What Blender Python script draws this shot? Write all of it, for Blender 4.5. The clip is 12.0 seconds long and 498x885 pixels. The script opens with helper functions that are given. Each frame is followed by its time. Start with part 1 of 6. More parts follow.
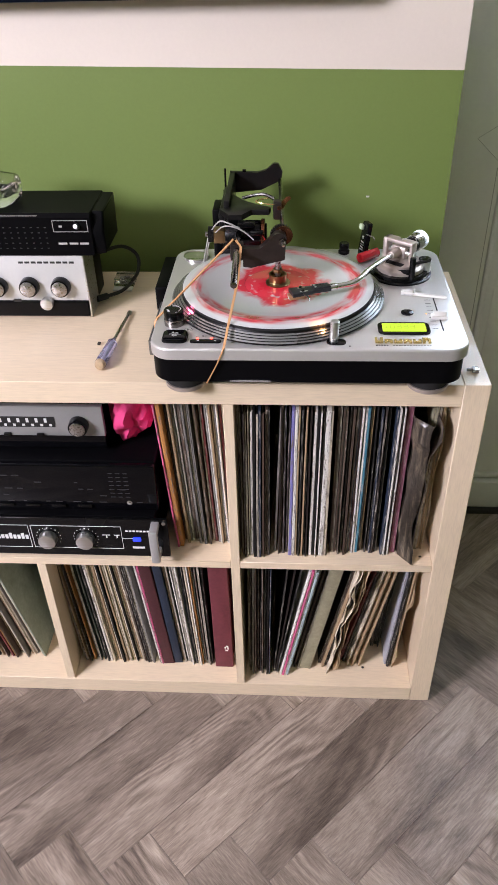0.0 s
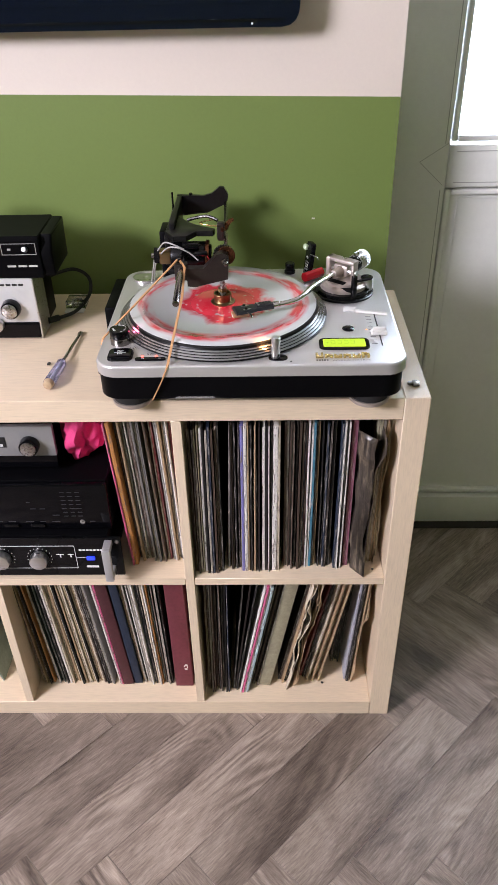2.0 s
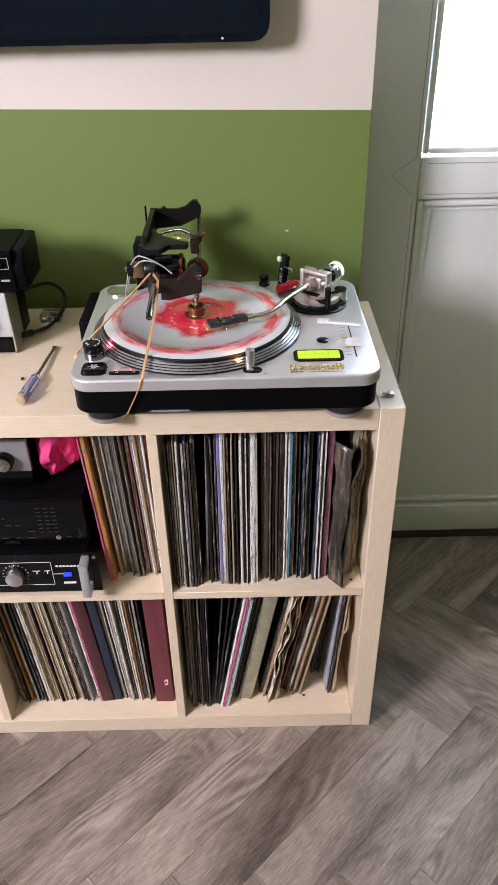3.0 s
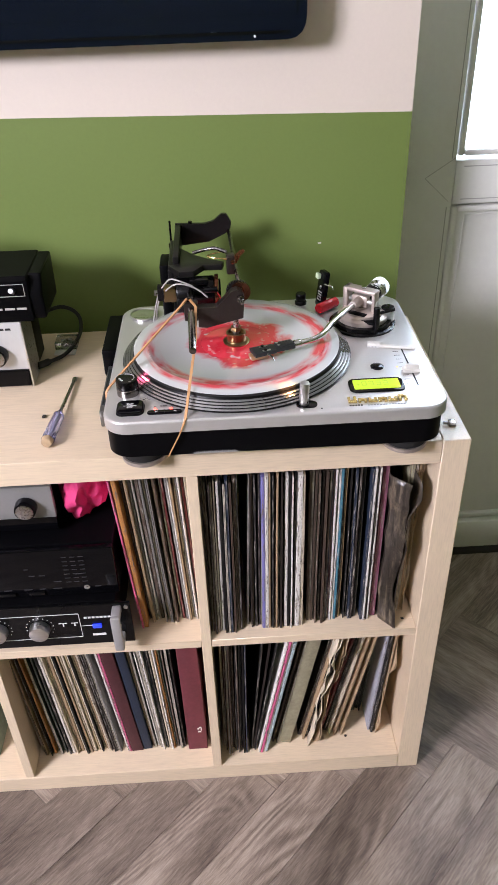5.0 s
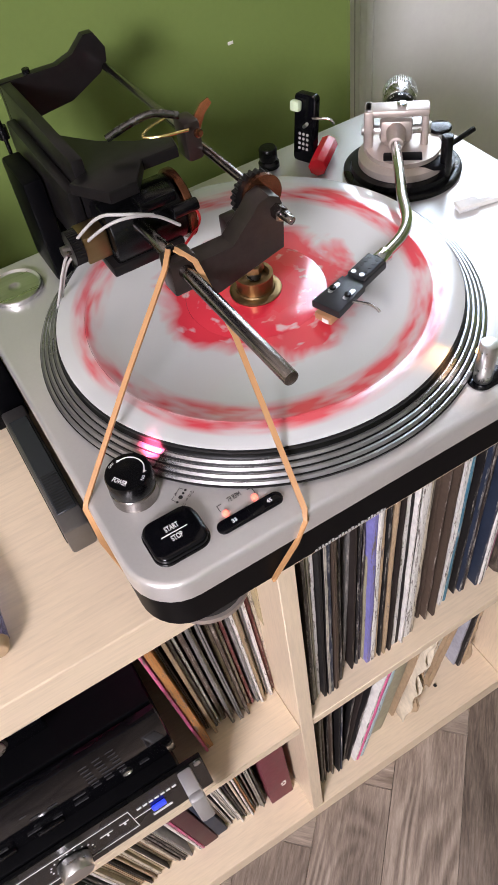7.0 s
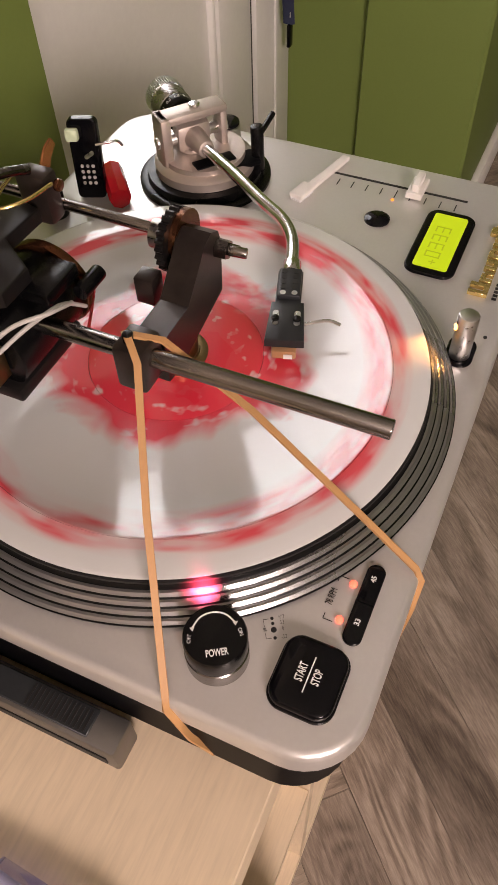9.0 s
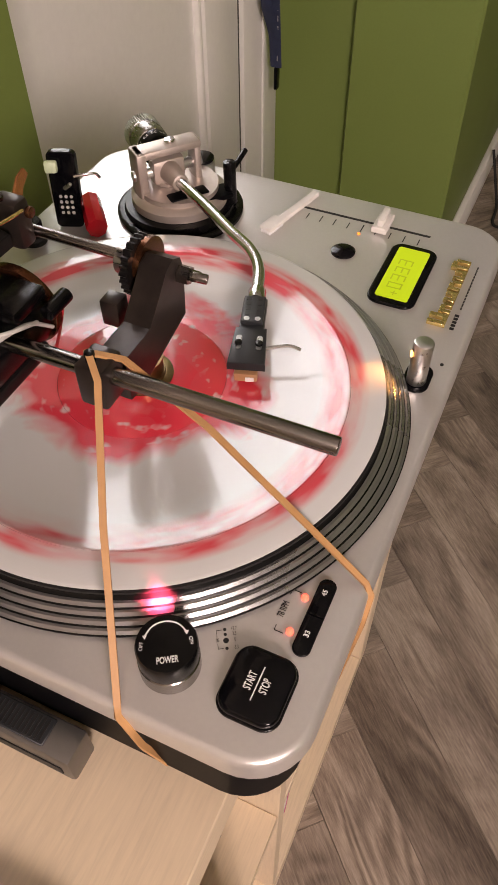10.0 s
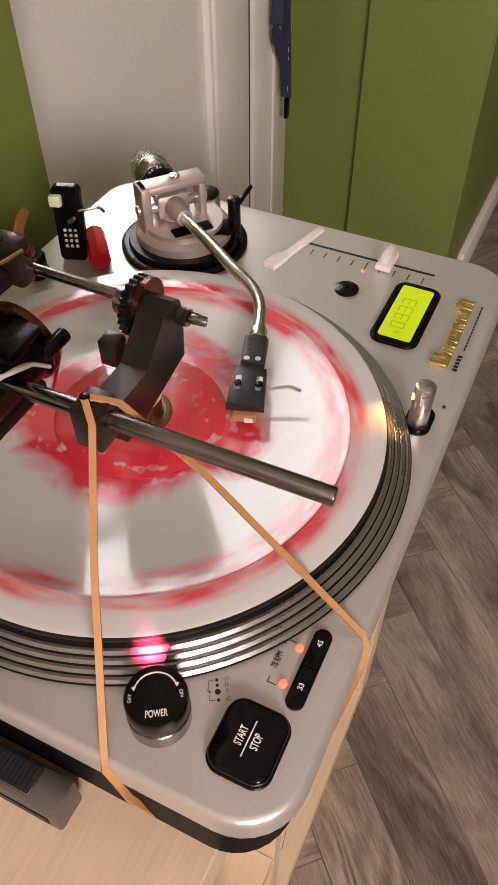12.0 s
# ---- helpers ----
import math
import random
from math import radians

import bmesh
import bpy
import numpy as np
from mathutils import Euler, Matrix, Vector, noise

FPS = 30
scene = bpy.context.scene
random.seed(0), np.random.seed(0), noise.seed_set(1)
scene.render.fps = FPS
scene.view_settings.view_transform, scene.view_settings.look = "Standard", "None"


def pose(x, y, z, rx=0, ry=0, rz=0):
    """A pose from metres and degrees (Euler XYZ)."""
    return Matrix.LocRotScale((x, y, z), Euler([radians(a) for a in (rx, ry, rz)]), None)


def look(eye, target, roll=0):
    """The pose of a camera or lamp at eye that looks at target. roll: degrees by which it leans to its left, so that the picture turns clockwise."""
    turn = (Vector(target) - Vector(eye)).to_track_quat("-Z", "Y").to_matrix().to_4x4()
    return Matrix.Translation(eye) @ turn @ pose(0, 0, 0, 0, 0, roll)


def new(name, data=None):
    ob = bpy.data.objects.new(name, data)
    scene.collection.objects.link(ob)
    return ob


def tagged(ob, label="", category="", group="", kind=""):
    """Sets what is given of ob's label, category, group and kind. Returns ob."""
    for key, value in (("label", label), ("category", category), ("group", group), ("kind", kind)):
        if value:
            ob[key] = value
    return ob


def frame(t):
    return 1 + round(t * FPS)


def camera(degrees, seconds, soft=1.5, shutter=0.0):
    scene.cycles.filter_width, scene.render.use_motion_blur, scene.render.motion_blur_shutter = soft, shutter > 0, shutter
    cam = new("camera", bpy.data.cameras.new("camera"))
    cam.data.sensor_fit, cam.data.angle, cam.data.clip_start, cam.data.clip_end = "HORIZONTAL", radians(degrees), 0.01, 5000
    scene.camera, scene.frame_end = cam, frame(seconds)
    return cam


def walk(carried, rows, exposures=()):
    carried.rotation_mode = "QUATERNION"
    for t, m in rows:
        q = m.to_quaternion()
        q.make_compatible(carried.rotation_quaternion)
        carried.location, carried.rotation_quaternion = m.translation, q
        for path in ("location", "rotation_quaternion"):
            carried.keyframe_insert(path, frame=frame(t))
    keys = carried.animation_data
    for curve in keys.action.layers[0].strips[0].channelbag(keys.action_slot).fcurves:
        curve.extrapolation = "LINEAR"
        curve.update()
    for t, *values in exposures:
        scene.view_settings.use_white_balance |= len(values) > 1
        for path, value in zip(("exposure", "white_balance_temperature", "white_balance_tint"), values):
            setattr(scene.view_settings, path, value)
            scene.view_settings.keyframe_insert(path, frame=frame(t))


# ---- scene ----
cam = camera(36.7, 12.0)
PATH = [
    (0, (-0.29, -0.927, 1.358), (-0.398, 0.667, 0.154), -1.6),
    (0.5, (-0.285, -0.945, 1.353), (-0.359, 0.667, 0.171), -1.5),
    (1, (-0.271, -0.965, 1.352), (-0.338, 0.654, 0.18), -1.4),
    (1.5, (-0.258, -0.956, 1.354), (-0.32, 0.669, 0.189), -1.3),
    (2, (-0.244, -0.949, 1.356), (-0.292, 0.686, 0.205), -1.4),
    (2.5, (-0.235, -0.947, 1.355), (-0.259, 0.697, 0.216), -1.4),
    (4.5, (-0.285, -0.888, 1.362), (-0.228, 0.776, 0.254), -1.1),
    (5, (-0.329, -0.823, 1.35), (-0.276, 0.82, 0.212), -2.0),
    (5.5, (-0.343, -0.691, 1.323), (-0.29, 0.913, 0.129), -3.2),
    (6, (-0.387, -0.523, 1.267), (-0.346, 0.956, -0.078), -6.7),
    (6.5, (-0.455, -0.363, 1.227), (-0.158, 0.966, -0.237), -9.0),
    (7, (-0.502, -0.244, 1.21), (0.006, 0.918, -0.336), -9.7),
    (7.2, (-0.499, -0.202, 1.2), (0.068, 0.903, -0.368), -9.8),
    (8.8, (-0.567, -0.027, 1.165), (0.498, 0.524, -0.436), -3.1),
    (9, (-0.571, -0.037, 1.172), (0.532, 0.504, -0.406), -2.4),
    (9.5, (-0.581, -0.05, 1.17), (0.569, 0.487, -0.375), -1.4),
    (10, (-0.578, -0.059, 1.178), (0.598, 0.488, -0.344), -0.7),
    (10.5, (-0.571, -0.057, 1.179), (0.613, 0.501, -0.332), -0.5),
    (11, (-0.568, -0.052, 1.18), (0.622, 0.514, -0.325), -0.3),
    (11.5, (-0.566, -0.053, 1.18), (0.631, 0.522, -0.315), -0.4),
    (12, (-0.564, -0.058, 1.182), (0.641, 0.522, -0.305), -0.3),
]
walk(cam, [(t, look(e, a, r)) for t, e, a, r in PATH],
     exposures=[(0, 0.0, 6150, 23), (2.5, -0.04, 6150, 23), (4.5, -0.02, 6150, 23), (6.0, 0.06, 6100, 23), (6.5, 0.04, 6200, 22), (7.2, -0.16, 6450, 23), (8.8, -0.58, 8050, 31), (12, -0.60, 8050, 31)])

# ---- world and large lights ----
world = bpy.data.worlds.new("sky")
scene.world = world
world.use_nodes = True
wn = world.node_tree.nodes
sky = wn.new("ShaderNodeTexSky")
sky.sky_type, sky.sun_disc = "NISHITA", False
sky.sun_elevation, sky.sun_rotation = radians(38), radians(235)
wn["Background"].inputs["Strength"].default_value = 0.1
world.node_tree.links.new(sky.outputs[0], wn["Background"].inputs["Color"])

sun = new("sun", bpy.data.lights.new("sun", "SUN"))
sun.data.energy, sun.data.angle, sun.data.color = 0.5, radians(12), (1.0, 0.95, 0.88)
sun.matrix_world = look((-6, -4, 6), (0, 0, 0))

# daylight through the window behind and to the left of the camera
win = new("window_daylight", bpy.data.lights.new("window_daylight", "AREA"))
win.data.shape, win.data.size, win.data.size_y = "RECTANGLE", 0.70, 0.55
win.data.energy, win.data.color = 102.0, (0.98, 0.98, 1.0)
win.matrix_world = look((-2.24, -1.62, 2.00), (-0.30, 0.00, 0.70))


# ---- materials ----
def nodes(name, rough=0.5, metal=0.0, spec=0.5):
    m = bpy.data.materials.new(name)
    m.use_nodes = True
    nt = m.node_tree
    b = nt.nodes["Principled BSDF"]
    b.inputs["Roughness"].default_value = rough
    b.inputs["Metallic"].default_value = metal
    b.inputs["Specular IOR Level"].default_value = spec
    return m, nt, b


def add(nt, kind, **vals):
    n = nt.nodes.new(kind)
    for k, v in vals.items():
        n.inputs[k.replace("_", " ")].default_value = v
    return n


def coords(nt, scale=(1, 1, 1), rot=(0, 0, 0)):
    c = nt.nodes.new("ShaderNodeTexCoord")
    mp = add(nt, "ShaderNodeMapping", Scale=scale, Rotation=rot)
    nt.links.new(c.outputs["Object"], mp.inputs["Vector"])
    return mp.outputs["Vector"]


def ramp(nt, fac, stops):
    r = nt.nodes.new("ShaderNodeValToRGB")
    e = r.color_ramp.elements
    while len(e) < len(stops):
        e.new(0.5)
    for el, (p, c) in zip(e, stops):
        el.position, el.color = p, (*c, 1) if len(c) == 3 else c
    nt.links.new(fac, r.inputs["Fac"])
    return r.outputs["Color"]


def bumped(nt, b, height, strength=0.2, dist=0.001):
    bp = add(nt, "ShaderNodeBump", Strength=strength, Distance=dist)
    nt.links.new(height, bp.inputs["Height"])
    nt.links.new(bp.outputs["Normal"], b.inputs["Normal"])


def mottled(name, col, var=0.15, rough=0.5, metal=0.0, scale=60, bump=0.1, spec=0.5, big=6):
    """A colour with grain and broad stains, uneven gloss and a fine relief."""
    m, nt, b = nodes(name, rough, metal, spec)
    v = coords(nt)
    fine = add(nt, "ShaderNodeTexNoise", Scale=scale, Detail=5.0, Roughness=0.65)
    wide = add(nt, "ShaderNodeTexNoise", Scale=big, Detail=3.0)
    for n in (fine, wide):
        nt.links.new(v, n.inputs["Vector"])
    mix = add(nt, "ShaderNodeMix", Factor=0.5)
    nt.links.new(fine.outputs["Fac"], mix.inputs["A"])
    nt.links.new(wide.outputs["Fac"], mix.inputs["B"])
    lo, hi = [c * (1 - var) for c in col], [min(1, c * (1 + var)) for c in col]
    nt.links.new(ramp(nt, mix.outputs["Result"], [(0.3, lo), (0.7, hi)]), b.inputs["Base Color"])
    rr = add(nt, "ShaderNodeMapRange", To_Min=max(0.02, rough * 0.75), To_Max=min(1, rough * 1.25))
    nt.links.new(wide.outputs["Fac"], rr.inputs["Value"])
    nt.links.new(rr.outputs["Result"], b.inputs["Roughness"])
    if bump:
        bumped(nt, b, fine.outputs["Fac"], bump, 0.0005)
    return m


def plain(name, col, rough=0.4, metal=0.0, spec=0.5):
    return mottled(name, col, 0.06, rough, metal, 120, 0.03, spec)


def glow(name, col, strength):
    m, nt, b = nodes(name, 0.3)
    b.inputs["Base Color"].default_value = (*col, 1)
    b.inputs["Emission Color"].default_value = (*col, 1)
    b.inputs["Emission Strength"].default_value = strength
    return m


def veneer(name, axis, col=(0.74, 0.60, 0.43)):
    """Pale wood foil with fine grain along one axis."""
    m, nt, b = nodes(name, 0.34)
    sc = [420, 420, 420]
    sc[axis] = 34.0
    v = coords(nt, sc)
    g = add(nt, "ShaderNodeTexNoise", Scale=1.0, Detail=4.0, Roughness=0.6, Distortion=0.25)
    nt.links.new(v, g.inputs["Vector"])
    w = add(nt, "ShaderNodeTexNoise", Scale=3.5, Detail=2.0)
    nt.links.new(coords(nt), w.inputs["Vector"])
    mix = add(nt, "ShaderNodeMix", Factor=0.3)
    nt.links.new(g.outputs["Fac"], mix.inputs["A"])
    nt.links.new(w.outputs["Fac"], mix.inputs["B"])
    c = col
    nt.links.new(ramp(nt, mix.outputs["Result"], [(0.30, [x * 0.88 for x in c]), (0.50, c), (0.70, [min(1, x * 1.08) for x in c])]), b.inputs["Base Color"])
    bumped(nt, b, g.outputs["Fac"], 0.06, 0.0004)
    return m


def plank_material():
    """Grey-brown wood vinyl: swirling grain along each plank, another tone for each."""
    m, nt, b = nodes("grey_oak_vinyl", 0.42)
    info = nt.nodes.new("ShaderNodeObjectInfo")
    tc = nt.nodes.new("ShaderNodeTexCoord")
    off = nt.nodes.new("ShaderNodeVectorMath")
    off.operation = "MULTIPLY_ADD"
    comb = nt.nodes.new("ShaderNodeCombineXYZ")
    geo = nt.nodes.new("ShaderNodeNewGeometry")
    both = nt.nodes.new("ShaderNodeMath")
    nt.links.new(info.outputs["Random"], both.inputs[0])
    nt.links.new(geo.outputs["Random Per Island"], both.inputs[1])
    for k in ("X", "Y", "Z"):
        nt.links.new(both.outputs[0], comb.inputs[k])
    off.inputs[1].default_value = (31, 17, 9)
    nt.links.new(comb.outputs[0], off.inputs[0])
    nt.links.new(tc.outputs["UV"], off.inputs[2])
    mp = add(nt, "ShaderNodeMapping", Scale=(1.9, 8.5, 4))
    nt.links.new(off.outputs[0], mp.inputs["Vector"])
    swirl = add(nt, "ShaderNodeTexNoise", Scale=1.0, Detail=6.0, Roughness=0.62, Distortion=0.9)
    nt.links.new(mp.outputs[0], swirl.inputs["Vector"])
    mp2 = add(nt, "ShaderNodeMapping", Scale=(34, 330, 4))
    nt.links.new(off.outputs[0], mp2.inputs["Vector"])
    grain = add(nt, "ShaderNodeTexNoise", Scale=1.0, Detail=4.0, Roughness=0.7, Distortion=0.3)
    nt.links.new(mp2.outputs[0], grain.inputs["Vector"])
    # growth figure: contour lines of a slow, stretched noise
    mp3 = add(nt, "ShaderNodeMapping", Scale=(2.4, 9, 4))
    nt.links.new(off.outputs[0], mp3.inputs["Vector"])
    slow = add(nt, "ShaderNodeTexNoise", Scale=1.0, Detail=1.2, Roughness=0.45, Distortion=0.5)
    nt.links.new(mp3.outputs[0], slow.inputs["Vector"])
    times = nt.nodes.new("ShaderNodeMath")
    times.operation, times.inputs[1].default_value = "MULTIPLY", 85.0
    nt.links.new(slow.outputs["Fac"], times.inputs[0])
    rings = nt.nodes.new("ShaderNodeMath")
    rings.operation = "SINE"
    nt.links.new(times.outputs[0], rings.inputs[0])
    half = add(nt, "ShaderNodeMapRange")
    half.inputs["From Min"].default_value = -1.0
    nt.links.new(rings.outputs[0], half.inputs["Value"])
    a = add(nt, "ShaderNodeMix", Factor=0.36)
    nt.links.new(swirl.outputs["Fac"], a.inputs["A"])
    nt.links.new(grain.outputs["Fac"], a.inputs["B"])
    # the figure comes and goes
    mp4 = add(nt, "ShaderNodeMapping", Scale=(5, 9, 4), Location=(3, 8, 1))
    nt.links.new(off.outputs[0], mp4.inputs["Vector"])
    patch = add(nt, "ShaderNodeTexNoise", Scale=1.0, Detail=1.0)
    nt.links.new(mp4.outputs[0], patch.inputs["Vector"])
    amount = add(nt, "ShaderNodeMapRange", To_Max=0.13)
    amount.inputs["From Min"].default_value, amount.inputs["From Max"].default_value = 0.46, 0.70
    nt.links.new(patch.outputs["Fac"], amount.inputs["Value"])
    a2 = add(nt, "ShaderNodeMix")
    nt.links.new(amount.outputs["Result"], a2.inputs["Factor"])
    nt.links.new(a.outputs["Result"], a2.inputs["A"])
    nt.links.new(half.outputs["Result"], a2.inputs["B"])
    col = ramp(nt, a2.outputs["Result"], [(0.34, (0.058, 0.042, 0.032)), (0.44, (0.150, 0.114, 0.089)), (0.53, (0.258, 0.203, 0.162)), (0.66, (0.44, 0.360, 0.292))])
    tone = add(nt, "ShaderNodeHueSaturation", Saturation=0.95)
    mr = add(nt, "ShaderNodeMapRange", To_Min=0.78, To_Max=1.20)
    frac = nt.nodes.new("ShaderNodeMath")
    frac.operation = "FRACT"
    nt.links.new(both.outputs[0], frac.inputs[0])
    nt.links.new(frac.outputs[0], mr.inputs["Value"])
    nt.links.new(mr.outputs["Result"], tone.inputs["Value"])
    nt.links.new(col, tone.inputs["Color"])
    nt.links.new(tone.outputs["Color"], b.inputs["Base Color"])
    bumped(nt, b, grain.outputs["Fac"], 0.12, 0.0006)
    return m


def disc_material():
    """Picture disc: milky white vinyl with a blotched red middle and a broken red ring."""
    m, nt, b = nodes("picture_disc_vinyl", 0.16)
    b.inputs["Coat Weight"].default_value = 1.0
    b.inputs["Coat Roughness"].default_value = 0.06
    tc = nt.nodes.new("ShaderNodeTexCoord")
    ln = nt.nodes.new("ShaderNodeVectorMath")
    ln.operation = "LENGTH"
    nt.links.new(tc.outputs["Object"], ln.inputs[0])
    nrm = nt.nodes.new("ShaderNodeVectorMath")
    nrm.operation = "NORMALIZE"
    nt.links.new(tc.outputs["Object"], nrm.inputs[0])
    swept = nt.nodes.new("ShaderNodeVectorMath")
    swept.operation = "MULTIPLY_ADD"
    swept.inputs[1].default_value = (1, 1, 0)
    lift = nt.nodes.new("ShaderNodeCombineXYZ")
    nt.links.new(nrm.outputs[0], swept.inputs[0])
    nt.links.new(lift.outputs[0], swept.inputs[2])
    wide = nt.nodes.new("ShaderNodeMath")
    wide.operation = "MULTIPLY"
    wide.inputs[1].default_value = 34.0
    nt.links.new(ln.outputs["Value"], wide.inputs[0])
    nt.links.new(wide.outputs[0], lift.inputs["Z"])
    n1 = add(nt, "ShaderNodeTexNoise", Scale=20.0, Detail=3.0, Distortion=0.8)
    n2 = add(nt, "ShaderNodeTexNoise", Scale=3.4, Detail=2.0, Roughness=0.5)
    n3 = add(nt, "ShaderNodeTexNoise", Scale=1.6, Detail=2.0)
    nt.links.new(tc.outputs["Object"], n1.inputs["Vector"])
    nt.links.new(swept.outputs[0], n2.inputs["Vector"])
    nt.links.new(swept.outputs[0], n3.inputs["Vector"])

    def calc(op, a, bb):
        n = nt.nodes.new("ShaderNodeMath")
        n.operation = op
        for i, x in enumerate((a, bb)):
            if isinstance(x, (int, float)):
                n.inputs[i].default_value = x
            else:
                nt.links.new(x, n.inputs[i])
        return n.outputs[0]

    r = ln.outputs["Value"]
    # wobbly edge of the red middle
    wob = calc("ADD", r, calc("MULTIPLY", calc("SUBTRACT", n1.outputs["Fac"], 0.5), 0.075))
    mid = ramp(nt, calc("MULTIPLY", wob, 10), [(0.60, (1, 1, 1)), (0.74, (0, 0, 0))])
    pale = ramp(nt, n2.outputs["Fac"], [(0.28, (0.30, 0.30, 0.30)), (0.40, (1, 1, 1))])
    hub = ramp(nt, calc("MULTIPLY", calc("ADD", r, calc("MULTIPLY", calc("SUBTRACT", n3.outputs["Fac"], 0.5), 0.05)), 10), [(0.30, (1, 1, 1)), (0.42, (0.35, 0.35, 0.35))])
    ring = ramp(nt, calc("MULTIPLY", r, 5), [(0.535, (0, 0, 0)), (0.575, (1, 1, 1)), (0.650, (1, 1, 1)), (0.68, (0, 0, 0))])
    spots = ramp(nt, n2.outputs["Fac"], [(0.36, (0.30, 0.30, 0.30)), (0.60, (0.92, 0.92, 0.92))])
    gaps = ramp(nt, n3.outputs["Fac"], [(0.34, (0.12, 0.12, 0.12)), (0.50, (1, 1, 1))])
    red_ring = calc("MULTIPLY", calc("MULTIPLY", ring, spots), gaps)
    red_mid = calc("MULTIPLY", mid, calc("MAXIMUM", calc("MULTIPLY", pale, 0.97), hub))
    red = calc("MAXIMUM", red_ring, red_mid)
    mix = nt.nodes.new("ShaderNodeMix")
    mix.data_type = "RGBA"
    mix.inputs["A"].default_value = (0.60, 0.61, 0.60, 1)
    mix.inputs["B"].default_value = (0.72, 0.028, 0.050, 1)
    nt.links.new(red, mix.inputs["Factor"])
    nt.links.new(mix.outputs["Result"], b.inputs["Base Color"])
    wv = nt.nodes.new("ShaderNodeMath")
    wv.operation = "SINE"
    nt.links.new(calc("MULTIPLY", r, 9000), wv.inputs[0])
    bumped(nt, b, wv.outputs[0], 0.02, 0.0002)
    return m


def brushed(name, col, rough=0.25, scale=(2, 300, 300)):
    m, nt, b = nodes(name, rough, 1.0)
    b.inputs["Base Color"].default_value = (*col, 1)
    n = add(nt, "ShaderNodeTexNoise", Scale=1.0, Detail=3.0)
    nt.links.new(coords(nt, scale), n.inputs["Vector"])
    rr = add(nt, "ShaderNodeMapRange", To_Min=rough * 0.7, To_Max=rough * 1.5)
    nt.links.new(n.outputs["Fac"], rr.inputs["Value"])
    nt.links.new(rr.outputs["Result"], b.inputs["Roughness"])
    nt.links.new(ramp(nt, n.outputs["Fac"], [(0.3, [c * 0.85 for c in col]), (0.7, col)]), b.inputs["Base Color"])
    return m


def clear(name, tint=(1, 1, 1), rough=0.02):
    m, nt, b = nodes(name, rough)
    b.inputs["Base Color"].default_value = (*tint, 1)
    b.inputs["Transmission Weight"].default_value = 1.0
    b.inputs["IOR"].default_value = 1.45
    return m


def streaked_film():
    """Smoky plastic film over old sleeves: upright tan and dark streaks, creased and shiny."""
    m, nt, b = nodes("smoky_plastic_bag", 0.30, 0, 0.5)
    st = add(nt, "ShaderNodeTexNoise", Scale=1.0, Detail=5.0, Roughness=0.65, Distortion=0.5)
    nt.links.new(coords(nt, (150, 90, 7)), st.inputs["Vector"])
    cr = add(nt, "ShaderNodeTexNoise", Scale=26.0, Detail=4.0, Roughness=0.6, Distortion=1.2)
    nt.links.new(coords(nt), cr.inputs["Vector"])
    nt.links.new(ramp(nt, st.outputs["Fac"], [(0.36, (0.018, 0.014, 0.012)), (0.52, (0.062, 0.049, 0.038)), (0.66, (0.19, 0.15, 0.105))]), b.inputs["Base Color"])
    bumped(nt, b, cr.outputs["Fac"], 0.7, 0.003)
    return m


M_GREEN = mottled("olive_green_paint", (0.155, 0.216, 0.056), 0.05, 0.5, 0, 180, 0.12, 0.4, 2)
M_CREAM = mottled("cream_paint", (0.73, 0.645, 0.56), 0.03, 0.6, 0, 160, 0.1, 0.3, 2)
M_CEIL = mottled("white_ceiling_paint", (0.80, 0.78, 0.74), 0.03, 0.7, 0, 120, 0.1, 0.3, 2)
M_WOODX = veneer("pale_wood_foil_lengthwise", 0)
M_WOODZ = veneer("pale_wood_foil_upright", 2)
M_PLANK = plank_material()
M_SUB = mottled("dark_underlay", (0.03, 0.026, 0.022), 0.2, 0.8)
M_UPVC = mottled("white_door_plastic", (0.81, 0.805, 0.77), 0.04, 0.35, 0, 90, 0.03, 0.5, 3)
M_PANE = clear("window_glass")
M_BACK = glow("daylight_haze", (0.74, 0.89, 1.0), 9.5)
M_BLACK = plain("black_plastic", (0.0028, 0.0028, 0.0032), 0.26, 0, 0.25)
M_SATIN = mottled("satin_black_plastic", (0.0020, 0.0020, 0.0026), 0.25, 0.42, 0, 300, 0.06, 0.08)
M_GLOSS = plain("glossy_black_plastic", (0.003, 0.003, 0.004), 0.08, 0, 0.22)
M_RUBBER = mottled("black_rubber", (0.010, 0.010, 0.010), 0.2, 0.7)
M_DECK = mottled("silver_deck_paint", (0.64, 0.625, 0.605), 0.04, 0.33, 0.60, 400, 0.05, 0.5, 8)
M_ALU = brushed("brushed_aluminium", (0.72, 0.72, 0.71), 0.28)
M_CHROME = brushed("chrome", (0.76, 0.76, 0.77), 0.17)
M_ROD = brushed("dark_polished_rod", (0.27, 0.25, 0.235), 0.20, (300, 2, 300))
M_GREYBAR = mottled("dull_grey_metal", (0.20, 0.19, 0.18), 0.08, 0.34, 0.8, 200, 0.05)
M_LEAF = mottled("bright_worn_copper", (0.48, 0.20, 0.085), 0.45, 0.25, 0.9, 120, 0.15)
M_SHELL = mottled("slate_grey_casting", (0.022, 0.025, 0.028), 0.2, 0.38, 0, 300, 0.05, 0.4)
M_BRONZE = mottled("dark_bronze_lacquer", (0.042, 0.032, 0.028), 0.3, 0.30, 0.6, 140, 0.08)
M_STEEL = brushed("dull_steel_rod", (0.42, 0.40, 0.38), 0.26, (300, 2, 300))
